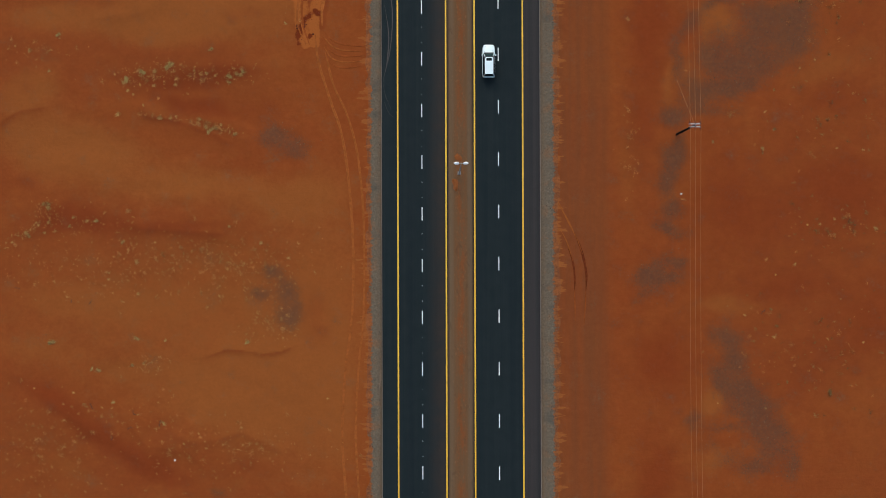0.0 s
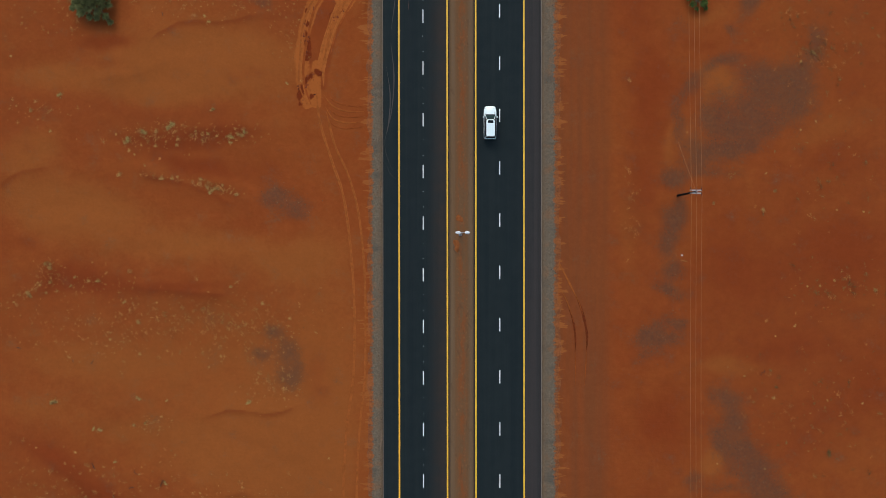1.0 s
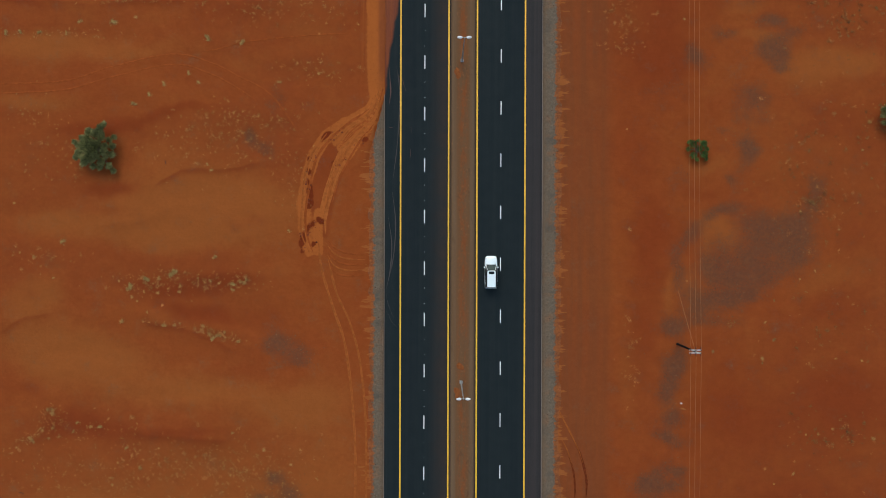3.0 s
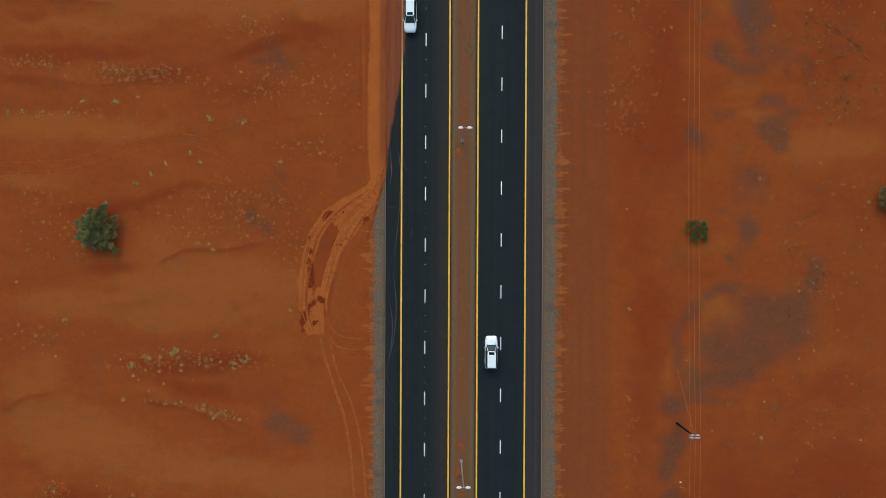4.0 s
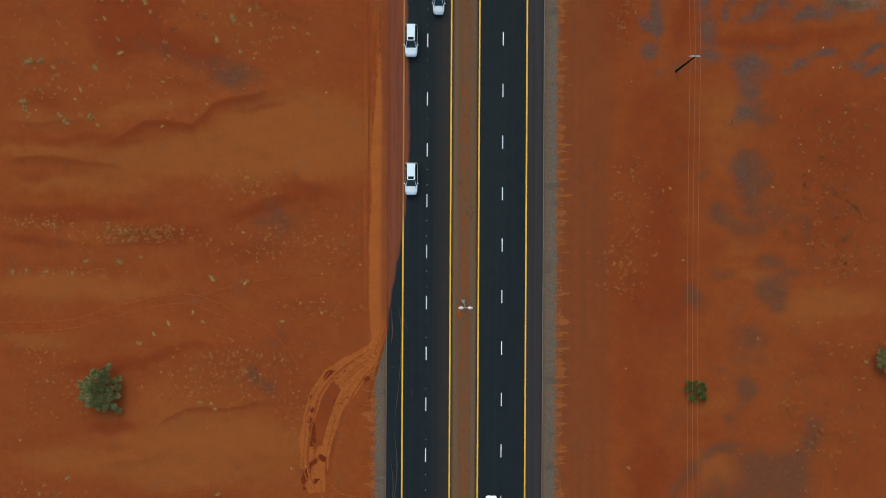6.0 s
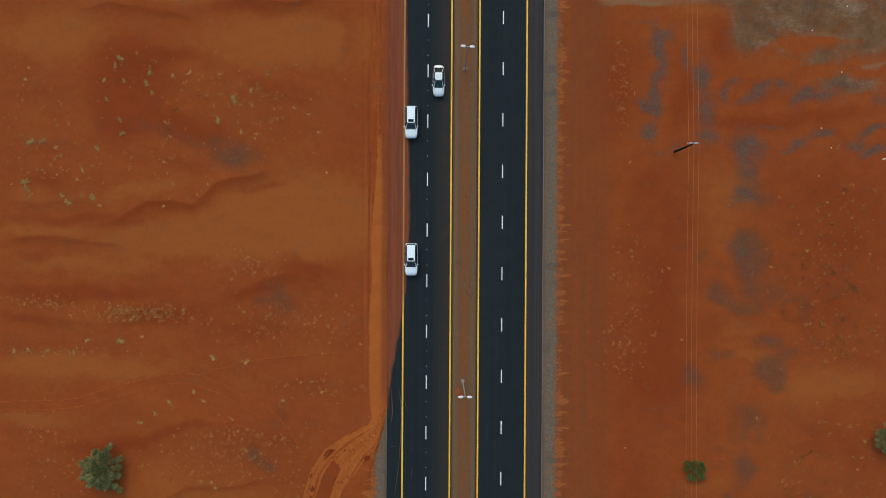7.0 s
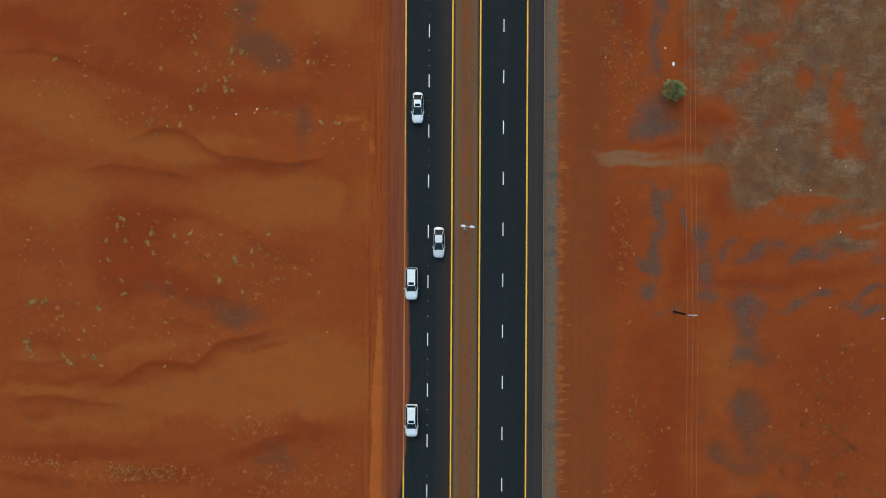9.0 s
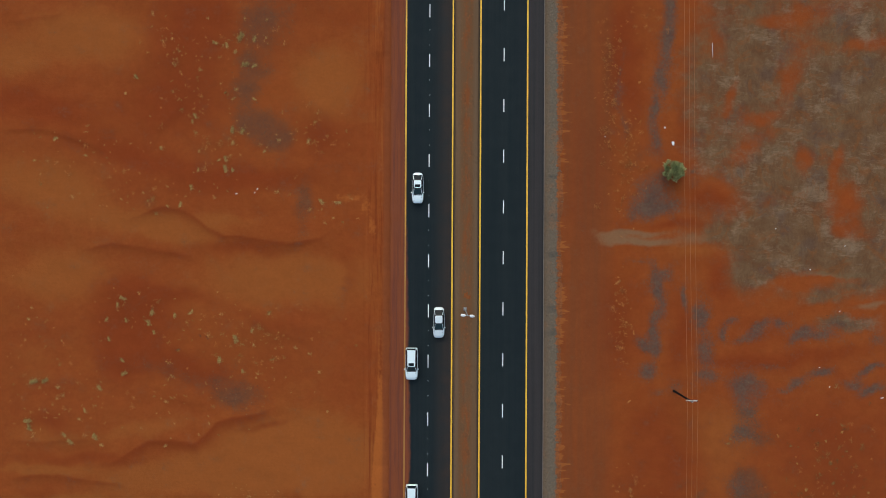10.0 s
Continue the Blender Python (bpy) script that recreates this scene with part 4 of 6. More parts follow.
def ground_at(x, y):
    """The height of the finished ground sheet at one place."""
    xs, ys, z = LAND["xs"], LAND["ys"], LAND["z"]
    i, j = int(np.searchsorted(xs, x)) - 1, int(np.searchsorted(ys, y)) - 1
    u, v = (x - xs[i]) / (xs[i + 1] - xs[i]), (y - ys[j]) / (ys[j + 1] - ys[j])
    return float((z[j, i] * (1 - u) + z[j, i + 1] * u) * (1 - v) + (z[j + 1, i] * (1 - u) + z[j + 1, i + 1] * u) * v)


def build_ground():
    xs, ys = spaced(-80, 80, 0.36, 2500), spaced(-48, 168, 0.30, 2500)
    gx, gy = np.meshgrid(xs, ys)
    near = ease(np.maximum(np.abs(gx) - 80, np.maximum(gy - 168, -48 - gy)), 60, 0)
    z = height(gx, gy)
    z = np.where(near > 0, z, np.minimum(z, -0.3))
    LAND["xs"], LAND["ys"], LAND["z"] = xs, ys, z
    ob = grid_mesh("ground", xs, ys, z, SAND)
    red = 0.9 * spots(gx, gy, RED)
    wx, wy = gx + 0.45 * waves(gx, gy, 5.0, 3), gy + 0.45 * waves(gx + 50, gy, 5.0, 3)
    # lee bands: redder sand, with the shade of the south slope painted in
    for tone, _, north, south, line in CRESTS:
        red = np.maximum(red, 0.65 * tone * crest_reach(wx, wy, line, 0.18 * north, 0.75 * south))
    half = 1.25 - 0.75 * ease(gy, 78, 98) + 0.3 * waves(gx * 0, gy, 6.0, 2)
    fresh = (0.92 - 0.64 * ease(gy, 85, 108)) * ease(gy, 52, 58) * ease(np.abs(gx + 10.75), half * 1.6, half * 0.5)
    for f in (0.05, 0.22, 0.4, 0.6, 0.8, 0.95):
        fresh = np.maximum(fresh, 0.62 * band(gx, gy, between(f)[:4], 0.6))
    for f, strength, wide, first in ((0.04, 0.62, 0.75, 2), (0.20, 0.60, 0.55, 2), (0.74, 0.62, 0.42, 2), (0.62, 0.66, 0.9, 6), (0.3, 0.5, 0.6, 6)):
        fresh = np.maximum(fresh, strength * band(gx, gy, between(f)[first:], wide))
    for f in (0.36, 0.5, 0.62, 0.9):
        red = np.maximum(red, 0.55 * band(gx, gy, between(f)[3:8], 0.7))
    fresh = np.maximum(fresh, 0.55 * spots(gx, gy, [(-16.0, 128.6, 3.4, 0.9, 10, 0.9), (-12.9, 127.2, 1.0, 1.4, -35, 1), (-11.9, 124.0, 0.6, 2.8, 8, 0.9)]))
    float_layer(ob, "slate", spots(gx, gy, SLATE))
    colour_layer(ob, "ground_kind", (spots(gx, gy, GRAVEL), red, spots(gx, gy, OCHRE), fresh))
    silt = spots(gx, gy, SILT, 3.0) * (1 - 0.72 * spots(gx, gy, SILT_GAPS, 3.0))
    film = ease(gy, 54, 62) * ease(gx, -10.6, -10.2) * ease(gx, -8.0, -8.6)
    colour_layer(ob, "ground_more", (silt, film, spots(gx, gy, CLODS), spots(gx, gy, DUSTY)))
    tagged(ob, "rust-red desert sand with low dunes and grey gravel patches", "desert ground", kind="structure")


# ---- the dual carriageway ----
ROAD_Y = (-620.0, 780.0)


def drift_reach(x, y):
    return np.interp(y, DRIFT_Y, DRIFT_X) - x


def slab(name, x0, x1, material, top, label, category, step=0.45):
    """A long strip with thickness, finely divided where the camera passes."""
    xs = np.linspace(x0, x1, max(3, int((x1 - x0) / step)))
    xs = np.concatenate([[x0 - 0.02], xs, [x1 + 0.02]])
    ys = np.concatenate([[ROAD_Y[0], -300, -120], np.arange(-60, 180.1, 0.8), [300, ROAD_Y[1]]])
    gx, gy = np.meshgrid(xs, ys)
    z = top(gx, gy)
    z[:, 0] -= 0.3
    z[:, -1] -= 0.3
    ob = grid_mesh(name, xs, ys, z, material)
    float_layer(ob, "sand_reach", drift_reach(gx, gy))
    return tagged(ob, label, category, kind="structure")


def stripe(name, x0, x1, y0, y1, material, parent, step, label=""):
    """A strip of paint lying 4 mm proud of the asphalt."""
    ys = np.concatenate([np.arange(y0, y1, step), [y1]])
    verts, faces = [], []
    for i, y in enumerate(ys):
        verts += [(x0, y, 0.001), (x0, y, 0.006), (x1, y, 0.006), (x1, y, 0.001)]
        if i:
            b = 4 * i - 4
            faces += [(b + k, b + k + 1, b + k + 5, b + k + 4) for k in range(3)]
    ob = fast_mesh(name, verts, [tuple(reversed(f)) for f in faces], material)
    float_layer(ob, "sand_reach", [drift_reach(v[0], v[1]) for v in verts])
    ob.parent = parent
    return tagged(ob, label)


def build_road():
    flat = lambda x, y: np.zeros(np.shape(x))
    west = slab("road_west", -9.38, 0.74, ASPHALT, flat, "dark asphalt carriageway with red sand drifted over its verge", "road")
    east = slab("road_east", 4.74, 15.0, ASPHALT, flat, "dark new asphalt carriageway with a dusty hard shoulder", "road")
    slab("median", 0.76, 4.72, MEDIAN, lambda x, y: -0.03 + 0.10 * np.exp(-(((x - 2.75) / 1.1) ** 2)) + 0.02 * waves(x, y, 1.5, 2), "brown dirt median strip between two carriageways", "median")
    slab("shoulder_west", -12.9, -9.42, VERGE, lambda x, y: -0.05 + 0.02 * waves(x, y, 1.2, 2) - 0.40 * ease(x, -11.1, -12.9), "grey compacted gravel shoulder", "road shoulder")
    slab("shoulder_east", 15.16, 19.2, VERGE, lambda x, y: -0.05 + 0.02 * waves(x, y, 1.2, 2) - 0.40 * ease(x, 17.3, 19.2), "grey compacted gravel shoulder with sandy edge", "road shoulder")
    for parent, x in ((west, -6.93), (west, 0.52), (east, 4.93), (east, 12.38)):
        stripe("edge_line", x - 0.115, x + 0.115, -300, 400, YELLOW, parent, 1.0, "solid yellow edge line")
    marks = [(west, -3.21, -50.8 + 7.99 * k) for k in range(19)] + [(west, -3.21, 102.2 + 7.96 * k) for k in range(10)]
    marks += [(east, 8.63, -51.1 + 8.083 * k) for k in range(29)]
    for parent, x, y in marks:
        stripe("lane_dash", x - 0.072, x + 0.072, y - 1.03, y + 1.03, WHITE, parent, 0.5)
    # small reflecting studs between the western dashes
    stud = None
    for parent, x, y in marks:
        for back in (3.1, 5.5):
            if parent is not west or not -45 < y < 165:
                continue
            if stud is None:
                bm = bmesh.new()
                loft(bm, [[(-s, -s, z), (s, -s, z), (s, s, z), (-s, s, z)] for s, z in ((0.045, 0.0), (0.042, 0.012), (0.03, 0.02))])
                stud = part("road_stud", bm, LENS, west)
                stud.location = (x, y - back, 0.001)
            else:
                ob = new("road_stud", stud.data)
                ob.parent, ob.location = west, (x, y - back, 0.001)
    bm = bmesh.new()
    box(bm, 15.01, 15.13, -300, 400, -0.3, 0.015, 0.01)
    tagged(link("kerb_east", bm, CONCRETE), "thin pale concrete edging strip along asphalt", "kerb", kind="structure")
    bm = bmesh.new()
    box(bm, -9.48, -9.40, -300, 56.5, -0.3, -0.005, 0.01)
    tagged(link("kerb_west", bm, CONCRETE), "thin pale concrete edging strip along asphalt", "kerb", kind="structure")


build_ground()
build_road()


# ---- wheel tracks in the sand ----
def smooth_line(points, step=0.6):
    """Points along a curve through the given ones."""
    p = [Vector(q) for q in points]
    p = [2 * p[0] - p[1]] + p + [2 * p[-1] - p[-2]]
    out = []
    for a, b, c, d in zip(p, p[1:], p[2:], p[3:]):
        n = max(2, int((c - b).length / step))
        for i in range(n):
            t = i / n
            out.append(0.5 * (2 * b + (c - a) * t + (2 * a - 5 * b + 4 * c - d) * t * t + (3 * b - a - 3 * c + d) * t ** 3))
    return out + [p[-2]]


def wheel_track(points, width, material, label, lift=0.02, relief=0.6):
    line = smooth_line(points)
    verts, faces = [], []
    shape = [(-1.0, -0.04), (-0.6, 0.05), (-0.3, 0.01), (0.3, 0.01), (0.6, 0.05), (1.0, -0.04)]
    for i, p in enumerate(line):
        d = (line[min(i + 1, len(line) - 1)] - line[max(i - 1, 0)]).normalized()
        wide = width * (0.8 + 0.35 * noise.noise((p.x * 0.7, p.y * 0.7, 3.0))) * min(1, 0.25 + i / 5, 0.25 + (len(line) - 1 - i) / 5)
        for u, h in shape:
            q = Vector((p.x - d.y * u * wide, p.y + d.x * u * wide))
            verts.append((q.x, q.y, ground_at(q.x, q.y) + lift + h * relief))
        if i:
            b = 6 * i - 6
            faces += [(b + k, b + k + 1, b + k + 7, b + k + 6) for k in range(5)]
    ob = fast_mesh("wheel_track", verts, [tuple(reversed(f)) for f in faces], material, True)
    tagged(ob, label, "wheel track", "wheel tracks in the sand", "structure")


RED_DUST = paint_material("red_sand_smear", (0.085, 0.032, 0.020), 0.95, 0.5)
DUST = paint_material("sand_dust_trace", (0.040, 0.029, 0.025), 0.95, 0.5)


def dust_trace(points, width, material):
    """A thin line of sand that a wheel carried onto the asphalt."""
    line = smooth_line(points)
    verts, faces = [], []
    for i, p in enumerate(line):
        d = (line[min(i + 1, len(line) - 1)] - line[max(i - 1, 0)]).normalized()
        wide = width * (0.7 + 0.5 * noise.noise((p.x, p.y * 0.5, 8.0))) * min(1, 0.1 + i / 6, 0.1 + (len(line) - 1 - i) / 6)
        verts += [(p.x - d.y * wide * u, p.y + d.x * wide * u, h) for u, h in ((-1, 0.002), (-0.5, 0.007), (0.5, 0.007), (1, 0.002))]
        if i:
            b = 4 * i - 4
            faces += [(b + k + 4, b + k + 5, b + k + 1, b + k) for k in range(3)]
    ob = fast_mesh("dust_trace", verts, faces, material)
    float_layer(ob, "sand_reach", [-1.0] * len(verts))
    tagged(ob, "thin curved trace of sand dust on asphalt", "dust trace", "dust traces on the asphalt", "structure")


for k, pts in enumerate(([(-9.2, 25.4), (-8.8, 23.4), (-7.9, 21.2)], [(-9.0, 22.4), (-8.2, 20.6), (-7.3, 19.9)], [(-8.9, 37.5), (-8.3, 33.0), (-8.5, 29.0), (-9.2, 25.5)], [(-8.2, 41.0), (-7.7, 36.0), (-8.0, 31.0), (-8.8, 27.0)], [(-7.6, 60.5), (-7.1, 56.0), (-7.4, 49.0), (-8.1, 43.0)])):
    dust_trace(pts, 0.10 if k > 1 else 0.06, DUST)
for pts, wide in (([(-8.9, 51.0), (-8.4, 50.9), (-8.0, 51.0)], 0.16), ([(-6.8, 58.9), (-6.5, 57.7), (-6.1, 56.5)], 0.10), ([(-5.4, 47.6), (-5.4, 46.8), (-5.5, 46.0)], 0.10), ([(-5.4, 51.1), (-5.3, 50.6), (-5.3, 50.1)], 0.08), ([(-8.7, 60.2), (-8.6, 58.1), (-8.5, 56.4), (-8.7, 54.6)], 0.22), ([(-7.4, 59.6), (-7.2, 58.3), (-6.9, 56.8)], 0.07)):
    dust_trace(pts, wide, RED_DUST)

PALE_TRACK = "pale wheel track pressed into red sand"
wheel_track([(-19.7, 33.0), (-19.2, 28.7), (-17.3, 22.5), (-15.6, 17.3), (-14.5, 9.4), (-13.9, -0.2), (-14.1, -10.6), (-15.1, -18.5), (-15.6, -26.3), (-15.6, -31.6), (-14.8, -42)], 0.26, PACKED, PALE_TRACK)
wheel_track([(-18.2, 30.4), (-16.9, 25.2), (-14.9, 20.8), (-13.4, 15.5), (-12.6, 9.4), (-12.2, 1.6), (-12.3, -10.7), (-13.0, -17.6), (-13.5, -25.5), (-13.5, -31.6), (-12.8, -42)], 0.22, PACKED, PALE_TRACK)
wheel_track([(17.5, 7.8), (18.4, 5.8), (19.6, 3.5), (20.9, 0.8), (21.6, -1.2)], 0.15, PACKED, PALE_TRACK)
wheel_track([(18.0, 2.9), (19.1, 0.9), (19.7, -0.9), (20.1, -2.2)], 0.13, PACKED, PALE_TRACK)
DEEP = "deep dark red wheel rut with broken edges"
wheel_track([(20.3, 2.2), (21.2, 0.1), (21.8, -2.0), (22.2, -4.4), (22.1, -6.8)], 0.26, DEEP_RED, DEEP, 0.012, 0.9)
wheel_track([(19.4, -0.3), (20.0, -2.0), (20.3, -3.8), (20.4, -5.5), (20.3, -6.9)], 0.24, DEEP_RED, DEEP, 0.012, 0.9)
wheel_track([(22.1, -6.6), (22.0, -9.0), (21.8, -12.1)], 0.12, PACKED_RED, PALE_TRACK)
wheel_track([(20.3, -6.6), (20.4, -9.0), (20.4, -12.1)], 0.12, PACKED_RED, PALE_TRACK)
FAINT = "faint old wheel track across the dunes"
wheel_track([(-75, 57.2), (-69.8, 57.5), (-59.2, 58.0), (-52.1, 60.1), (-42.4, 62.2), (-36.2, 60.8), (-31.8, 58.6), (-28.2, 56.8), (-25.6, 54.2), (-22.9, 50.2)], 0.13, PACKED_RED, FAINT, 0.012, 0.3)
wheel_track([(-75, 55.6), (-69.8, 56.0), (-59.2, 56.6), (-52.1, 58.5), (-42.4, 60.6), (-36.6, 59.2), (-32.4, 57.0), (-29.4, 55.0)], 0.13, PACKED_RED, FAINT, 0.012, 0.3)
wheel_track([(-38, 62.6), (-35.4, 63.0), (-30.1, 64.3), (-20.4, 65.3), (-14.8, 65.5)], 0.12, PACKED_RED, FAINT, 0.012, 0.3)
CURVED = "curved wheel rut of a turning vehicle"
for k in range(5):
    wheel_track([(-18.9 + 0.2 * k, 34.2 - 1.05 * k), (-17.2, 32.2 - 0.95 * k), (-15.2, 31.4 - 0.9 * k), (-12.4, 31.1 - 0.75 * k)], 0.16, PACKED if k % 2 else PACKED_RED, CURVED)
strand = random.Random(5)
for k in range(13):
    f0, f1 = (k + strand.random()) / 13, (k + strand.random()) / 13
    first, last = strand.choice((0, 0, 1, 2, 3)), strand.choice((9, 9, 8, 7, 6))
    bend = []
    if 0.25 < f0 < 0.66:
        first, last = 0, 4
    for i in range(first, max(last, first + 3)):
        x, y = between(f0 + (f1 - f0) * i / 8)[i]
        bend.append((x + strand.uniform(-0.22, 0.22), y + strand.uniform(-0.2, 0.2)))
    wheel_track(bend, strand.uniform(0.14, 0.42), (PACKED, FRESH_SAND, PACKED_RED, FRESH_SAND, PACKED)[k % 5], CURVED, 0.006, 0.22)


def sand_mound(x, y, long, wide, high):
    """A low heap of loose sand on the median."""
    verts, faces = [(0, 0, high)], []
    for k, (u, h) in enumerate(((0.45, 0.72), (0.8, 0.25), (1.0, -0.05))):
        for i in range(16):
            a = 2 * math.pi * i / 16
            q = u * (1 + 0.9 * noise.noise((math.cos(a) * 1.3 + x, math.sin(a) * 1.3 + y, 0.4 * k)))
            verts.append((q * wide * math.cos(a), q * long * math.sin(a), high * h))
    for i in range(16):
        j = (i + 1) % 16
        faces.append((0, 1 + i, 1 + j))
        faces += [(1 + 16 * k + i, 17 + 16 * k + i, 17 + 16 * k + j, 1 + 16 * k + j) for k in range(2)]
    ob = fast_mesh("sand_mound", verts, faces, LOOSE, True)
    ob.location = (x, y, 0.03)
    tagged(ob, "low heap of orange sand on the median", "sand heap", "sand heaps on the median")


for x, y in ((2.05, 9.7), (2.0, 59.2), (2.75, 112.6), (2.5, 13.6)):
    sand_mound(x, y, 0.95, 0.62, 0.06)


# ---- street lamps on the median ----
def street_lamp():
    ob = thing("street_lamp", "tall grey steel street lamp with two white heads on median", "street lamp", "street lamps along the median")
    bm = bmesh.new()
    box(bm, -0.27, 0.27, -0.27, 0.27, -0.3, 0.14, 0.03)
    part("footing", bm, CONCRETE, ob, "square concrete footing")
    bm = bmesh.new()
    box(bm, -0.22, 0.22, -0.22, 0.22, 0.14, 0.17, 0.008)
    part("base_plate", bm, STEEL, ob)
    for sx in (-0.16, 0.16):
        for sy in (-0.16, 0.16):
            bm = bmesh.new()
            rod(bm, (sx, sy, 0.17), (sx, sy, 0.22), 0.025, sides=6)
            part("bolt", bm, STEEL, ob)
    bm = bmesh.new()
    rod(bm, (0, 0, 0.17), (0, 0, 11.55), 0.13, 0.055, 12)
    rod(bm, (0, 0, 0.17), (0, 0, 1.1), 0.16, 0.15, 12)
    part("pole", bm, STEEL, ob, smooth=False)
    bm = bmesh.new()
    rod(bm, (0, 0, 11.4), (0, 0, 11.85), 0.075, 0.07, 10)
    part("collar", bm, STEEL, ob)
    for s in (-1, 1):
        bm = bmesh.new()
        rod(bm, (0, 0, 11.65), (s * 0.45, 0, 11.82), 0.045, 0.04, 8)
        part("arm", bm, STEEL, ob)
        bm = bmesh.new()
        rings = []
        for i in range(9):
            u = i / 8
            w = 0.165 * math.sqrt(max(0.03, 1 - (2 * (u ** 0.8) - 1) ** 2)) + 0.03
            h = 0.09 * math.sin(math.pi * (0.1 + 0.8 * u)) + 0.02
            x = s * (0.28 + 0.72 * u)
            rings.append([(x, w * math.cos(a), 11.83 + 0.05 * u + h * math.sin(a)) for a in [2 * math.pi * k / 12 for k in range(12)]])
        loft(bm, rings)
        head = part("lamp_head", bm, LAMP_WHITE, ob, "oval white lamp head", True)
        bm = bmesh.new()
        box(bm, min(s * 0.42, s * 0.86), max(s * 0.42, s * 0.86), -0.15, 0.15, 11.75, 11.79, 0.01)
        part("lens", bm, LENS, head)
    return ob


lamp_post = street_lamp()
lamp_post.matrix_world = pose(2.55, 11.4, 0.03)
for x, y, turn in ((2.55, 61.3, 0), (2.62, 110.5, -5)):
    copy_thing(lamp_post, pose(x, y, 0.03, 0, 0, turn))


# ---- the power line ----
def power_pole(double, x, y, h):
    kind = "creosoted wooden power pole with two pale steel crossarms" if double else "creosoted wooden power pole with one pale steel crossarm"
    z = ground_at(x, y)
    ob = thing("power_pole", kind, "power pole", "poles of the power line", pose(x, y, z))
    bm = bmesh.new()
    rod(bm, (0, 0, -0.5), (0, 0, h), 0.19, 0.12, 12)
    part("pole", bm, CREOSOTE, ob)
    offs = (-0.21, 0.21) if double else (0.14,)
    for o in offs:
        bm = bmesh.new()
        box(bm, -0.86, 0.86, o - 0.07, o + 0.07, h - 0.30, h - 0.16, 0.015)
        part("crossarm", bm, ARM_STEEL, ob, "pale steel crossarm")
        for s in (-1, 1):
            bm = bmesh.new()
            rod(bm, (s * 0.6, o, h - 0.30), (0, o * 0.4, h - 0.95), 0.025, sides=6)
            part("brace", bm, ARM_STEEL, ob)
        for s in (-0.76, 0, 0.76):
            bm = bmesh.new()
            rod(bm, (s, o, h - 0.16), (s, o, h - 0.06), 0.03, sides=8)
            rod(bm, (s, o, h - 0.06), (s, o, h + 0.04), 0.085, 0.06, 10)
            rod(bm, (s, o, h + 0.04), (s, o, h + 0.12), 0.065, 0.04, 10)
            part("insulator", bm, PORCELAIN, ob, "brown porcelain insulator")
            if double:
                bm = bmesh.new()
                end = o + math.copysign(0.42, o)
                rod(bm, (s, o, h - 0.2), (s, end, h - 0.16), 0.055, 0.05, 8)
                part("strain_insulator", bm, PORCELAIN, ob)
    bm = bmesh.new()
    rod(bm, (0, 0, h), (0, 0, h + 0.05), 0.125, 0.05, 10)
    part("cap", bm, STEEL, ob)
    return z + h


POLES = ((36.7, -63.0, 7.9, False), (36.28, 17.35, 7.8, True), (35.86, 97.65, 8.2, False), (35.4, 178.0, 8.0, False))
tops = [(x, y, power_pole(d, x, y, h)) for x, y, h, d in POLES]


def cable(name, spans, radius, material, label, category):
    """One wire that sags from support to support."""
    data = bpy.data.curves.new(name, "CURVE")
    data.dimensions, data.bevel_depth, data.bevel_resolution = "3D", radius, 1
    for a, b, sag in spans:
        s = data.splines.new("POLY")
        s.points.add(16)
        for i in range(17):
            t = i / 16
            p = Vector(a).lerp(Vector(b), t)
            s.points[i].co = (p.x, p.y, p.z - sag * 4 * t * (1 - t), 1)
    data.materials.append(material)
    return tagged(new(name, data), label, category)


for s in (-0.76, 0.0, 0.76):
    run = [((a[0] + s, a[1], a[2] + 0.10), (b[0] + s, b[1], b[2] + 0.10), 0.9) for a, b in zip(tops, tops[1:])]
    tagged(cable("overhead_wire", run, 0.016, COPPER, "thin copper-coloured overhead wire strung between poles", "wire"), group="overhead wires")
anchor = (36.35, 25.7)
cable("guy_wire", [((36.28, 17.5, tops[1][2] - 0.3), (*anchor, ground_at(*anchor) - 0.05), 0.05)], 0.016, COPPER, "slanting guy wire from pole to ground", "wire")


# ---- cars ----
def body_rings(stations):
    rings = []
    for y, w, low, top in stations:
        half = [(0.0, low), (w * 0.85, low), (w * 0.97, low + 0.12), (w, (low + top) / 2), (w * 0.985, top - 0.20), (w * 0.93, top - 0.06), (w * 0.80, top - 0.005), (w * 0.4, top + 0.03), (0.0, top + 0.04)]
        rings.append([(x, y, z) for x, z in half] + [(-x, y, z) for x, z in reversed(half[1:-1])])
    return rings


def pane(bm, corners, grow=0.012, thick=0.012):
    """A thin pane over four corners, standing just proud of them."""
    a, b, c, d = (Vector(p) for p in corners)
    n = ((b - a).cross(d - a)).normalized()
    lo = [bm.verts.new(p) for p in (a, b, c, d)]
    hi = [bm.verts.new(p + n * (grow + thick)) for p in (a, b, c, d)]
    bm.faces.new(hi)
    bm.faces.new(list(reversed(lo)))
    for i in range(4):
        bm.faces.new((lo[i], lo[(i + 1) % 4], hi[(i + 1) % 4], hi[i]))
    bmesh.ops.recalc_face_normals(bm, faces=bm.faces)
    return bm


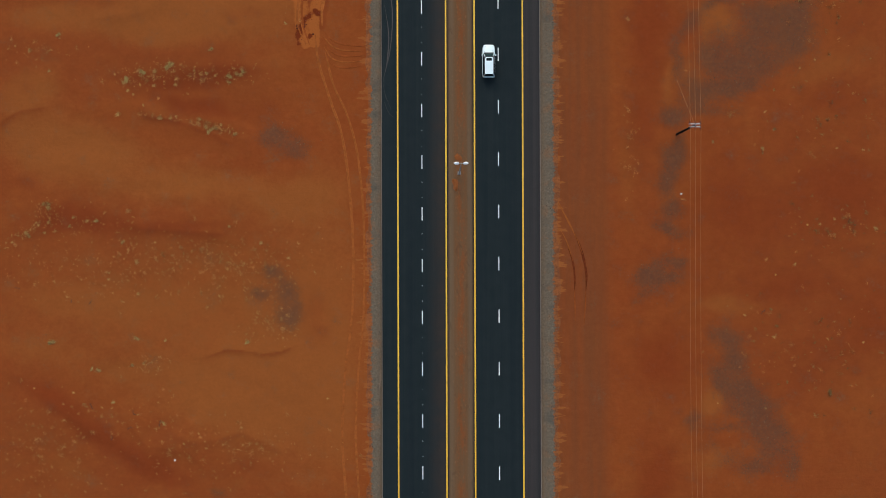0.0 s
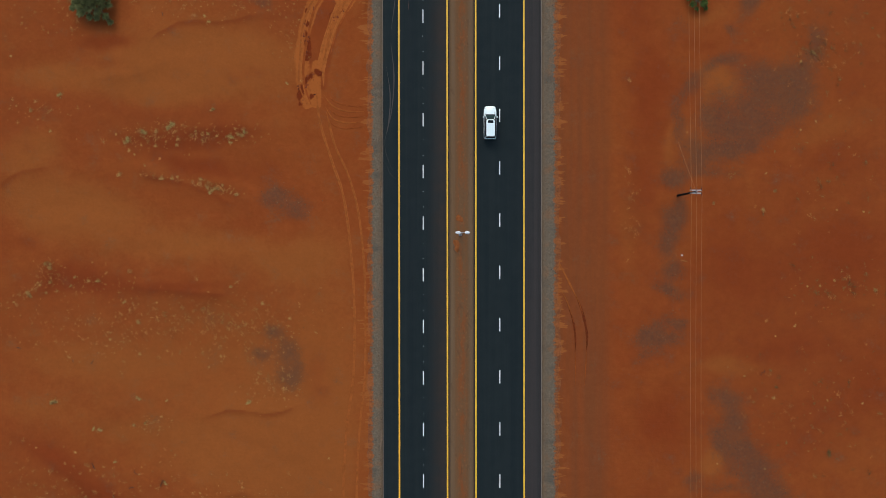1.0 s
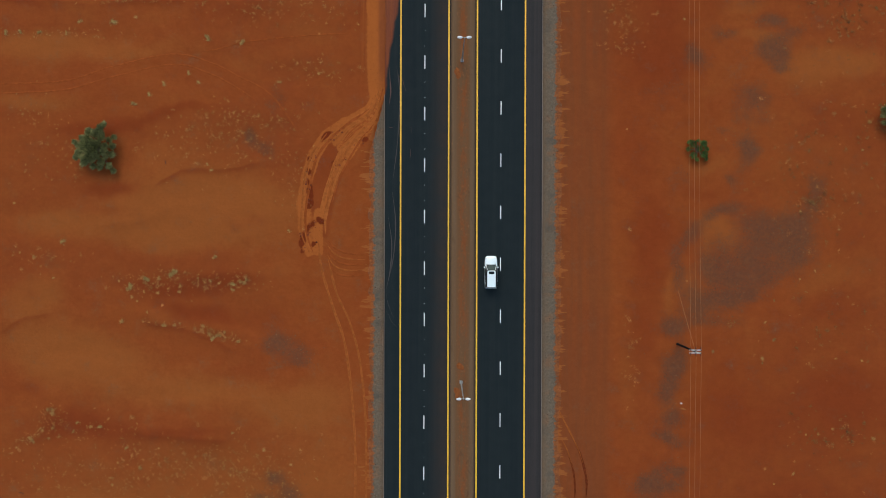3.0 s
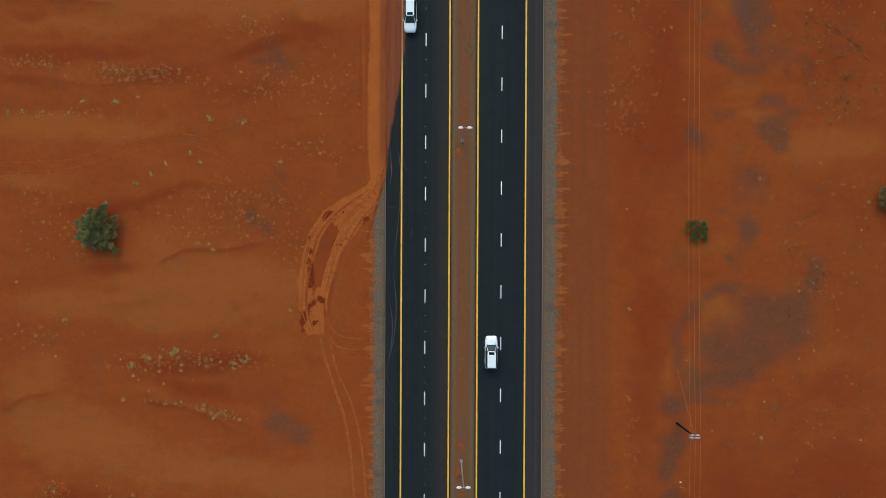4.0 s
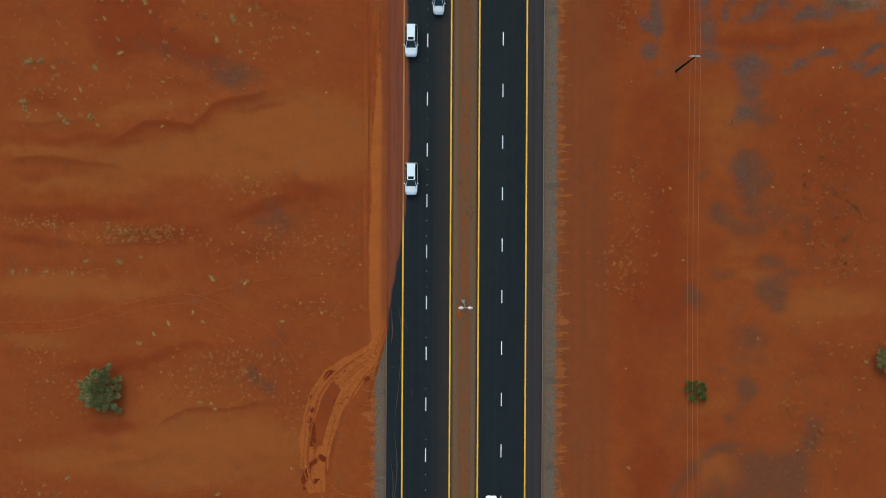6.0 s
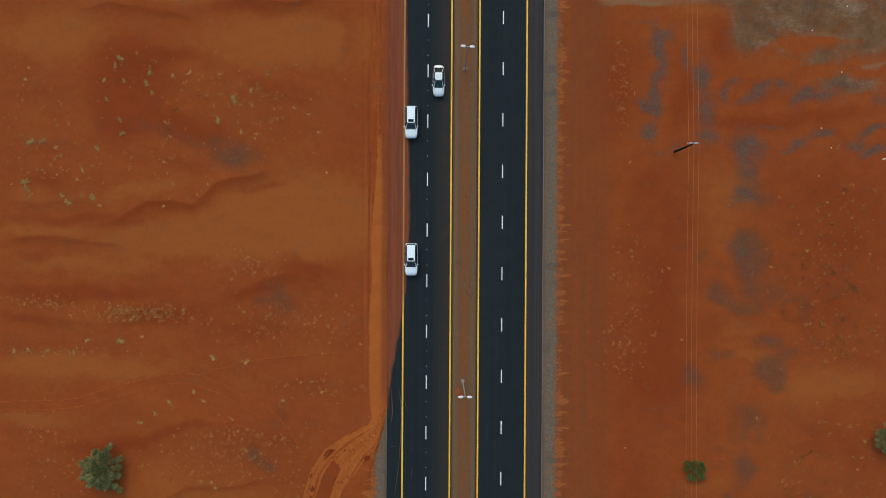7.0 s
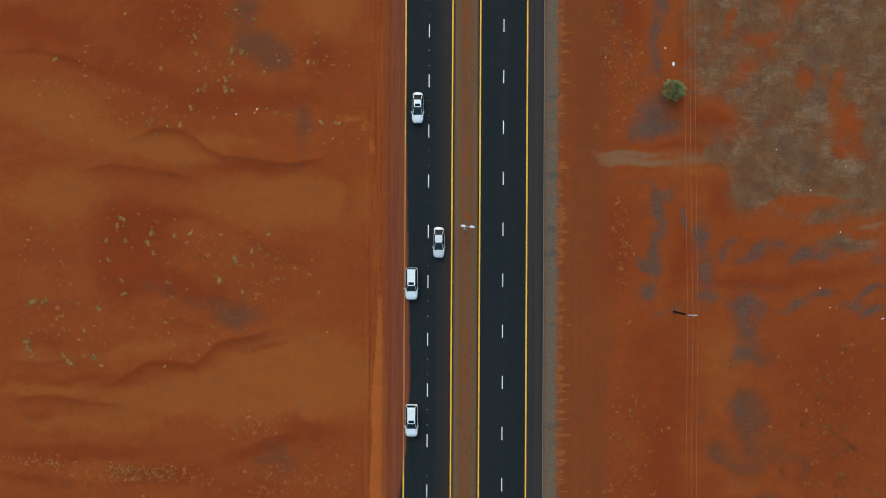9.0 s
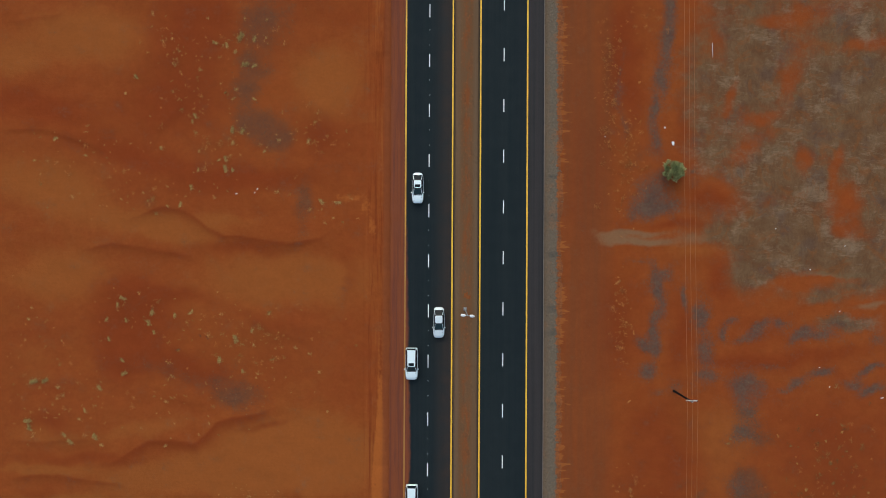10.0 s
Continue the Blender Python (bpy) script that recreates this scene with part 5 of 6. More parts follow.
def car(kind, paint, label, sunroof=False, rails=False, dark_rear=True):
    """A car at the origin with its nose to +y. kind: suv or saloon."""
    ob = thing(kind, label, "car", "cars on the road")
    if kind == "suv":
        st = [(-2.50, 0.78, 0.45, 0.95), (-2.44, 0.90, 0.38, 1.10), (-2.2, 0.96, 0.32, 1.16), (-1.2, 0.98, 0.30, 1.16), (0.6, 0.98, 0.30, 1.14), (1.2, 0.97, 0.30, 1.13), (1.8, 0.95, 0.32, 1.09), (2.2, 0.90, 0.38, 1.02), (2.42, 0.78, 0.42, 0.90), (2.52, 0.56, 0.48, 0.74)]
        base, roof, belt, top, wb, wr = (-2.44, 1.08), (-2.24, 0.34), 1.14, 1.84, 0.91, 0.74
        wheels, wr_rad = (-1.42, 1.43), 0.40
    else:
        st = [(-2.41, 0.40, 0.45, 0.84), (-2.31, 0.64, 0.36, 0.94), (-2.02, 0.81, 0.28, 1.01), (-1.1, 0.91, 0.24, 1.0), (0.6, 0.91, 0.24, 0.95), (1.2, 0.90, 0.25, 0.94), (1.75, 0.87, 0.27, 0.90), (2.12, 0.79, 0.32, 0.83), (2.33, 0.64, 0.36, 0.73), (2.41, 0.44, 0.42, 0.62)]
        base, roof, belt, top, wb, wr = (-2.08, 1.06), (-1.18, 0.10), 0.97, 1.45, 0.83, 0.67
        wheels, wr_rad = (-1.36, 1.40), 0.33
    bm = bmesh.new()
    loft(bm, body_rings(st))
    part("body", bm, paint, ob, smooth=True)
    # cabin shell with rounded plan corners
    bm = bmesh.new()
    levels = []
    for u in (0.0, 0.5, 0.93, 1.0):
        y0, y1 = base[0] + (roof[0] - base[0]) * u, base[1] + (roof[1] - base[1]) * u
        w = wb + (wr - wb) * u
        z = belt + (top - belt) * u - 0.05 * (u == 0)
        inset = 0.05 if u == 1.0 else 0.0
        c = 0.10
        y0, y1, w = y0 + inset, y1 - inset, w - inset
        levels.append([(-w + c, y0, z), (w - c, y0, z), (w, y0 + c * 1.4, z), (w, y1 - c * 2.2, z), (w - c * 1.5, y1, z), (-w + c * 1.5, y1, z), (-w, y1 - c * 2.2, z), (-w, y0 + c * 1.4, z)])
    loft(bm, levels)
    part("cabin", bm, TRIM, ob, "dark greenhouse below the roof")
    for i in (0, 1, 4, 5):
        bm = bmesh.new()
        rod(bm, Vector(levels[0][i]) + Vector((0, 0, 0.03)), levels[2][i], 0.05 if i < 2 else 0.045, 0.045 if i < 2 else 0.04, 6)
        part("roof_pillar", bm, paint, ob)
    bm = bmesh.new()
    roof_pts = [(x * 0.93, y, top + 0.005) for x, y, _ in levels[3]]
    loft(bm, [roof_pts, [(x * 0.9, (y - sum(roof) / 2) * 0.94 + sum(roof) / 2, top + 0.03) for x, y, _ in roof_pts]])
    part("roof", bm, paint, ob)

    def on(u, v, side):
        """A point of the cabin's skin: u along the car, v up it; side: front, rear, or -1 and 1 for the flanks."""
        y0, y1 = base[0] + (roof[0] - base[0]) * v, base[1] + (roof[1] - base[1]) * v
        w, z = wb + (wr - wb) * v, belt + (top - belt) * v
        if side == "front":
            return ((2 * u - 1) * (w - 0.13), y1, z)
        if side == "rear":
            return ((1 - 2 * u) * (w - 0.10), y0, z)
        return (side * w, y0 + (y1 - y0) * u, z)

    bm = bmesh.new()
    pane(bm, [on(u, v, "front") for u, v in ((1.0, 0.04), (0.0, 0.04), (0.02, 0.90), (0.98, 0.90))])
    part("windscreen", bm, WINDSCREEN, ob, "greenish clear windscreen")
    bm = bmesh.new()
    pane(bm, [on(u, v, "rear") for u, v in ((1.0, 0.08), (0.0, 0.08), (0.03, 0.88), (0.97, 0.88))])
    part("rear_window", bm, GLASS, ob, "dark tinted rear window")
    cuts = ((0.06, 0.30), (0.33, 0.60), (0.63, 0.90)) if kind == "suv" else ((0.10, 0.50), (0.53, 0.90))
    for side in (-1, 1):
        for u0, u1 in cuts:
            bm = bmesh.new()
            q = [on(u, v, side) for u, v in ((u0, 0.06), (u1, 0.06), (u1 - 0.01, 0.92), (u0 + 0.01, 0.92))]
            pane(bm, q if side == 1 else list(reversed(q)))
            part("side_window", bm, GLASS, ob)
        bm = bmesh.new()
        y = base[1] - 0.30
        box(bm, min(side * (wb + 0.02), side * (wb + 0.25)), max(side * (wb + 0.02), side * (wb + 0.25)), y - 0.09, y + 0.09, belt - 0.02, belt + 0.16, 0.04)
        part("wing_mirror", bm, paint, ob)
        fx, fy, fw, ft = st[-4][1], st[-4][0], st[-3][1], st[-4][3]
        bm = bmesh.new()
        box(bm, min(side * fw * 0.62, side * fw * 0.98), max(side * fw * 0.62, side * fw * 0.98), st[-3][0] - 0.20, st[-3][0] + 0.05, st[-3][3] - 0.20, st[-3][3] + 0.005, 0.03)
        part("headlight", bm, HEADLIGHT, ob, "clear headlight")
        bm = bmesh.new()
        tw = st[1][1]
        box(bm, min(side * 0.62 * tw, side * 0.95 * tw), max(side * 0.62 * tw, side * 0.95 * tw), st[1][0] - 0.03, st[1][0] + 0.06, st[1][3] - 0.36, st[1][3] - 0.10, 0.02)
        part("taillight", bm, TAILLIGHT, ob, "red taillight")
        for y in wheels:
            x = side * (st[3][1] - 0.10)
            bm = bmesh.new()
            rod(bm, (x - 0.12, y, wr_rad), (x + 0.12, y, wr_rad), wr_rad, sides=20)
            wheel = part("wheel", bm, RUBBER, ob, "black tyre on alloy rim")
            bm = bmesh.new()
            rod(bm, (x, y, wr_rad), (x + side * 0.13, y, wr_rad), wr_rad * 0.66, sides=16)
            part("rim", bm, ALLOY, wheel)
    for name, y0, y1, w, z0, z1 in (("front_bumper", st[-2][0] - 0.06, st[-1][0] + 0.03, 0.60, 0.36, 0.50), ("rear_bumper", st[0][0] - 0.04, st[1][0] + 0.1, st[1][1] * 0.96, 0.42, 0.58)):
        bm = bmesh.new()
        box(bm, -w, w, y0, y1, z0, z1, 0.03)
        part(name, bm, TRIM, ob)
    # bonnet shut lines and grille
    nose = st[-3][0]
    for side in (-1, 1):
        bm = bmesh.new()
        z0, z1 = st[5][3] + 0.018, st[-3][3] + 0.012
        rod(bm, (side * 0.68, base[1] + 0.14, z0), (side * 0.50, nose - 0.02, z1), 0.012, sides=5)
        part("bonnet_shut_line", bm, TRIM, ob)
    bm = bmesh.new()
    box(bm, -0.42, 0.42, st[-1][0] - 0.10, st[-1][0] + 0.02, 0.52, st[-1][3] - 0.02, 0.02)
    part("grille", bm, TRIM, ob, "black radiator grille")
    bm = bmesh.new()
    w0 = wb - 0.16
    box(bm, -w0, w0, base[1] - 0.02, base[1] + 0.13, st[5][3] - 0.05, max(belt, st[5][3] + 0.045), 0.01)
    part("wiper_cowl", bm, TRIM, ob)
    if kind == "suv" and dark_rear:
        bm = bmesh.new()
        box(bm, -wr * 0.85, wr * 0.85, roof[0] - 0.02, roof[0] + 0.16, top + 0.012, top + 0.034, 0.008)
        part("roof_spoiler", bm, paint, ob)
        bm = bmesh.new()
        box(bm, -0.70, 0.70, -2.47, -2.36, 1.05, 1.16, 0.02)
        part("tailgate_trim", bm, paint, ob)
    if rails:
        for side in (-1, 1):
            bm = bmesh.new()
            box(bm, side * 0.64 - 0.02, side * 0.64 + 0.02, -1.8, 0.5, top + 0.02, top + 0.075, 0.012)
            part("roof_rail", bm, TRIM, ob, "black roof rail")
    if sunroof:
        bm = bmesh.new()
        y = roof[1] - 0.60
        box(bm, -0.43, 0.43, y, y + 0.44, top + 0.02, top + 0.036, 0.01)
        part("sunroof", bm, GLASS, ob, "dark glass sunroof")
    return ob


big_suv = car("suv", WHITE_CAR, "white suv with dark sunroof on the asphalt", sunroof=True)
big_suv.matrix_world = pose(7.1, 28.5, 0)
railed = car("suv", WHITE_CAR, "white suv with black roof rails and tinted windows", sunroof=True, rails=True)
railed.matrix_world = pose(-5.78, 101.9, 0, 0, 0, 180)
copy_thing(railed, pose(-5.65, 80.4, 0, 0, 0, 180))
silver = car("saloon", SILVER_CAR, "silver saloon car with tinted windows on the asphalt")
silver.matrix_world = pose(-1.53, 108.4, 0, 0, 0, 180)
white_saloon = car("saloon", WHITE_CAR, "white saloon car with dark sunroof on the asphalt", sunroof=True)
white_saloon.matrix_world = pose(-4.97, 129.6, 0, 0, 0, 180)


# ---- trees ----
def leaf_cloud(rng, lobes, count, size, outward=0.8):
    """Many small folded leaf sprays spread through the lobes of a crown and pointing away from its middle."""
    verts, faces = [], []
    weights = np.array([l[3] ** 2 for l in lobes])
    picks = rng.choice(len(lobes), count, p=weights / weights.sum())
    low = min(l[2] for l in lobes) * 0.6
    for k in picks:
        cx, cy, cz, r = lobes[k]
        away = np.array([cx, cy, 0.8 * (cz - low)])
        away = away / (np.linalg.norm(away) + 1e-6)
        d = rng.normal(size=3)
        d /= np.linalg.norm(d)
        d[2] = abs(d[2]) if rng.rand() < 0.75 else d[2]
        reach = r * (0.25 + 0.8 * rng.rand() ** 0.7)
        p = np.array([cx, cy, cz]) + d * reach * np.array([1, 1, 0.75]) + away * r * 0.7 * (rng.rand() - 0.35)
        out = d * 0.5 + away * outward + rng.normal(size=3) * 0.4
        out /= np.linalg.norm(out)
        sidev = np.cross(out, rng.normal(size=3))
        sidev /= np.linalg.norm(sidev)
        up = np.cross(sidev, out)
        s = size * (0.6 + 0.8 * rng.rand())
        b = len(verts)
        for u, v, w in ((0, 0, 0), (0.45, 0.15, 0.05), (1, 0, -0.1), (0.45, -0.15, 0.05)):
            verts.append(tuple(p + s * (out * u + sidev * v + up * w)))
        faces += [(b, b + 1, b + 2), (b, b + 2, b + 3)]
    return verts, faces


def tree(name, label, x, y, lobes, leaf, count, size, trunk_h, seed, twigs=0):
    rng = np.random.RandomState(seed)
    ob = thing(name, label, "tree" if name == "tree" else "bush", "", pose(x, y, ground_at(x, y) - 0.03))
    bm = bmesh.new()
    rod(bm, (0, 0, -0.2), (0.05, 0.03, trunk_h), 0.16, 0.10, 9)
    for cx, cy, cz, r in lobes:
        mid_p = Vector((cx * 0.45, cy * 0.45, trunk_h + (cz - trunk_h) * 0.6))
        rod(bm, (0.03, 0.02, trunk_h * 0.8), mid_p, 0.08, 0.055, 7)
        rod(bm, mid_p, (cx, cy, cz), 0.055, 0.02, 6)
        for _ in range(twigs):
            d = Vector(rng.normal(size=3)).normalized()
            rod(bm, (cx, cy, cz), Vector((cx, cy, cz)) + d * r * 1.1, 0.02, 0.006, 4)
    part("trunk", bm, BARK, ob, "grey trunk with spreading limbs")
    v, f = leaf_cloud(rng, lobes, count, size)
    crown = fast_mesh("crown", v, f, leaf)
    crown.parent = ob
    tagged(crown, "uneven crown of small leaves")
    return ob


def crown_lobes(seed, reach, high, rings, stretch=(1.0, 1.0)):
    """Sprays of a domed crown, ring by ring: how many, how far out, how large."""
    rng = np.random.RandomState(seed)
    out = []
    for count, far, r in rings:
        for k in range(count):
            a = 2 * math.pi * (k + 0.7 * rng.rand()) / count
            d = reach * far * (0.82 + 0.36 * rng.rand())
            z = high * (1 - 0.55 * (d / reach) ** 2) * (0.85 + 0.25 * rng.rand())
            out.append((d * math.cos(a) * stretch[0], d * math.sin(a) * stretch[1], max(z, 0.35), r * (0.75 + 0.5 * rng.rand())))
    return out


BIG_CROWN = crown_lobes(3, 2.65, 2.6, ((5, 0.28, 0.62), (10, 0.60, 0.50), (16, 0.90, 0.40)), (0.95, 1.08))
BIG_CROWN += [(1.3, 3.5, 1.5, 0.34), (1.0, 3.0, 1.8, 0.40), (1.9, -2.6, 1.2, 0.42), (2.4, -3.3, 0.8, 0.32), (-2.9, -1.3, 1.2, 0.36), (-3.1, 0.9, 1.2, 0.32), (2.7, 1.6, 1.3, 0.34)]
tree("tree", "grey-green spreading desert tree on red sand", -53.7, 47.4, BIG_CROWN, LEAF_GREY, 13000, 0.36, 0.9, 11, 4)
tree("bush", "dense fresh green bush below the wires", 39.1, 47.5, [(-0.75, 0.8, 0.85, 0.58), (0.7, 0.85, 0.8, 0.52), (-0.7, -0.75, 0.8, 0.5), (0.8, -0.65, 0.75, 0.52), (0.05, 0.1, 0.9, 0.45), (-1.35, 0.15, 0.5, 0.34), (1.3, 0.2, 0.5, 0.34), (0.1, 1.35, 0.5, 0.28), (-0.1, -1.3, 0.45, 0.30), (-1.2, 1.2, 0.4, 0.28), (1.25, -1.25, 0.4, 0.3)], LEAF_GREEN, 3200, 0.22, 0.3, 12, 2)
tree("tree", "small olive-green thorny tree on gravel", 35.25, 132.5, crown_lobes(8, 1.42, 2.5, ((4, 0.25, 0.5), (7, 0.6, 0.40), (11, 0.9, 0.30))), LEAF_OLIVE, 4200, 0.30, 0.9, 13, 4)
tree("tree", "dark green desert tree beside scrub", 69.2, 53.0, crown_lobes(9, 2.1, 2.2, ((4, 0.25, 0.6), (8, 0.6, 0.5), (12, 0.9, 0.38))), LEAF_GREY, 5000, 0.30, 0.8, 14, 3)


# ---- scrub and tufts ----
def tuft_geometry(rng, x, y, z, r, blades, verts, faces):
    """A loose cushion of small leaves in a few clumps round one root."""
    k = 2 + int(rng.rand() * 4)
    clumps = [(rng.normal() * 0.34 * r, rng.normal() * 0.34 * r, r * (0.35 + 0.35 * rng.rand())) for _ in range(k)]
    root = len(verts)
    verts.append((x, y, z - 0.02))
    for _ in range(blades):
        cx, cy, cr = clumps[int(rng.rand() * k)]
        ox, oy = rng.normal() * cr * 0.6, rng.normal() * cr * 0.6
        d = math.hypot(ox, oy) / cr
        px, py, pz = x + cx + ox, y + cy + oy, z + 0.015 + max(0.0, 1 - d * d * 0.6) * cr * (0.1 + 0.4 * rng.rand())
        b = rng.rand() * 2 * math.pi
        ca, sa = math.cos(b), math.sin(b)
        length, w, up = r * (0.18 + 0.24 * rng.rand()), r * (0.04 + 0.05 * rng.rand()), r * (rng.rand() - 0.3) * 0.25
        n = len(verts)
        verts += [(px, py, pz), (px + ca * length * 0.5 - sa * w, py + sa * length * 0.5 + ca * w, pz + up * 0.6),
                  (px + ca * length, py + sa * length, pz + up), (px + ca * length * 0.5 + sa * w, py + sa * length * 0.5 - ca * w, pz + up * 0.6),
                  (px - sa * 0.01, py + ca * 0.01, pz - 0.003)]
        faces += [(n, n + 3, n + 2, n + 1), (root, n, n + 4)]


# scrub: x, y, half length, half width, turn, number of plants
SCRUB_SOUTH = [
    (-61.4, 5.2, 2.2, 1.9, 45, 18), (-64.9, 2.2, 3.5, 0.7, 30, 14), (-47.4, 26.1, 3.1, 2.2, 0, 12), (-40.4, 27.0, 4.4, 1.6, 0, 10),
    (-31.7, 27.1, 3.1, 1.9, 0, 9), (-35.2, 18.6, 3.5, 0.6, -15, 22), (-43.1, 20.2, 3.9, 0.3, -5, 8), (-54.5, 3.4, 6.1, 1.9, 0, 16),
    (-42.2, -1.4, 17.4, 3.3, 0, 90), (-30.9, -3.6, 7.9, 3.9, 0, 45), (-26.6, -11.9, 3.9, 3.1, 0, 26), (-55.3, -4.4, 13.1, 3.5, 0, 40),
    (-45.8, -18.0, 2.6, 1.2, 0, 9), (-33.6, -31.5, 13.1, 3.9, 0, 50), (-47.5, -26.2, 7.0, 3.5, 0, 16), (-62.4, -31.4, 7.9, 6.5, 0, 60),
]
SCRUB_MIDDLE = [
    (-64.5, 73.4, 5.3, 1.2, 0, 22), (-48.6, 71.7, 7.1, 1.1, 0, 70), (-60.1, 65.5, 9.7, 0.7, 0, 16), (-30.6, 79.8, 4.4, 2.7, 0, 18),
    (-25.7, 70.1, 9.7, 4.0, 0, 48), (-20.3, 60.0, 7.1, 1.9, 0, 14), (-34.4, 48.9, 10.6, 4.4, 0, 70), (-59.1, 46.1, 6.2, 3.5, 0, 18),
    (-64.5, 52.2, 5.3, 2.7, 0, 10), (-23.8, 41.8, 2.7, 5.3, 0, 8), (-31.8, 52.4, 8.8, 1.1, 0, 16), (-64.4, 30.6, 5.3, 1.3, 0, 10),
    (-42.3, 26.7, 9.7, 1.6, 0, 26),
]
SCRUB_NORTH = [
    (-33.0, 154.1, 6.3, 3.1, 0, 18), (-40.1, 146.0, 7.2, 7.2, 0, 45), (-44.6, 152.2, 3.6, 2.7, 0, 18), (-35.5, 137.0, 4.9, 4.0, 0, 22),
    (-22.5, 138.4, 4.9, 3.1, 0, 24), (-58.0, 133.3, 9.9, 4.5, 0, 24), (-42.7, 129.7, 11.7, 2.2, 0, 22), (-49.7, 109.1, 5.4, 3.6, 0, 16),
    (-32.6, 106.5, 10.8, 3.6, 0, 46), (-62.1, 94.7, 9.0, 5.8, 0, 36), (-41.5, 95.2, 9.9, 4.0, 0, 26), (-66.7, 104.5, 4.9, 5.4, 0, 18),
    (-28.1, 101.1, 6.3, 3.1, 0, 16), (-17.5, 125.4, 3.6, 1.8, 0, 6), (-54.3, 127.0, 9.0, 1.8, 0, 8),
]
SCRUB_EAST = [
    (60.7, 3.1, 7.4, 3.5, 0, 24), (58.0, -15.2, 10.5, 7.9, 0, 36), (28.5, 15.4, 1.7, 6.1, 0, 8), (58.2, 18.8, 10.5, 6.1, 0, 16),
    (28.2, 67.7, 4.0, 5.3, 0, 24), (60.8, 79.4, 7.1, 11.5, 0, 70), (62.7, 68.8, 5.3, 4.4, 0, 24), (66.4, 52.0, 1.6, 3.1, 0, 8),
    (57.6, 39.6, 3.5, 2.7, 0, 12), (29.0, 78.3, 3.5, 5.3, 0, 12), (25.5, 146.3, 1.3, 9.9, 0, 34), (28.3, 133.7, 3.1, 6.3, 0, 26),
    (27.4, 109.5, 1.3, 6.3, 0, 16), (31.8, 157.1, 4.5, 2.7, 0, 6), (58, 45, 9, 13, 0, 45),
]


# larger plants: x, y, size, kind (0 dry, 1 olive, 2 dark)
TUFT_SPOTS_A = [
    (-40.1, -30.2, 0.8, 0), (-37.8, -28.5, 0.8, 0), (-43.2, -27.1, 1.0, 1), (-47.1, -25.8, 1.0, 0), (49.8, -25.1, 0.9, 2),
    (42.3, -24.3, 0.7, 1), (-51.2, -23.8, 0.8, 1), (-17.9, -23.3, 0.8, 0), (59.9, -22.8, 1.5, 2), (56.5, -22.4, 0.8, 0),
    (-57.1, -22.3, 1.0, 0), (53.2, -21.0, 0.8, 2), (-53.4, -18.9, 0.9, 1), (-54.2, -18.6, 1.2, 1), (-48.2, -18.1, 0.9, 0),
    (-46.5, -17.9, 1.2, 0), (61.5, -16.8, 0.7, 0), (64.8, -15.0, 1.0, 1), (-30.5, -14.6, 1.2, 1), (-60.4, -14.4, 1.2, 1),
    (59.5, -14.4, 0.7, 1), (-43.1, -14.3, 0.9, 1),
]
TUFT_SPOTS_B = [
    (51.1, -14.1, 0.9, 1), (-47.5, -14.0, 0.9, 1), (51.5, -12.4, 0.9, 2), (46.6, -10.7, 0.8, 1), (50.6, -9.8, 0.8, 2),
    (-34.7, -7.5, 0.9, 0), (-47.3, -7.1, 0.9, 0), (51.3, -4.5, 0.8, 1), (54.4, -2.8, 0.8, 1), (50.0, -2.1, 0.7, 0),
    (-28.1, 0.6, 1.0, 0), (-44.7, 0.8, 0.8, 0), (-49.6, 1.0, 1.0, 1), (66.8, 2.6, 1.5, 1), (58.3, 3.3, 0.8, 1),
    (56.4, 3.4, 0.9, 1), (-57.8, 3.5, 0.8, 1), (60.5, 4.1, 1.0, 1), (-53.9, 4.3, 1.1, 1), (-57.3, 4.8, 0.8, 1),
    (37.2, 7.3, 0.9, 0), (49.6, 14.4, 0.8, 2),
]
TUFT_SPOTS_C = [
    (65.0, 14.8, 0.8, 1), (49.6, 15.1, 1.1, 1), (61.0, 15.1, 0.7, 1), (41.9, 16.1, 0.8, 2), (51.3, 18.1, 1.0, 2),
    (-36.1, 18.2, 1.0, 1), (49.9, 20.8, 0.7, 1), (-46.4, 22.1, 0.9, 0), (51.4, 24.2, 0.7, 2), (-46.9, 25.3, 0.9, 0),
    (-41.3, 25.4, 1.3, 0), (-33.1, 25.6, 1.0, 1), (-41.2, 26.1, 1.1, 0), (-49.0, 26.1, 1.3, 1), (-48.8, 26.2, 1.2, 1),
    (-32.9, 26.3, 1.1, 1), (-36.5, 26.9, 0.9, 1), (-46.4, 27.0, 1.1, 1), (-46.6, 27.2, 1.0, 1), (37.7, 27.2, 0.7, 0),
    (-30.8, 27.4, 0.9, 1), (-60.9, 27.4, 0.8, 1),
]
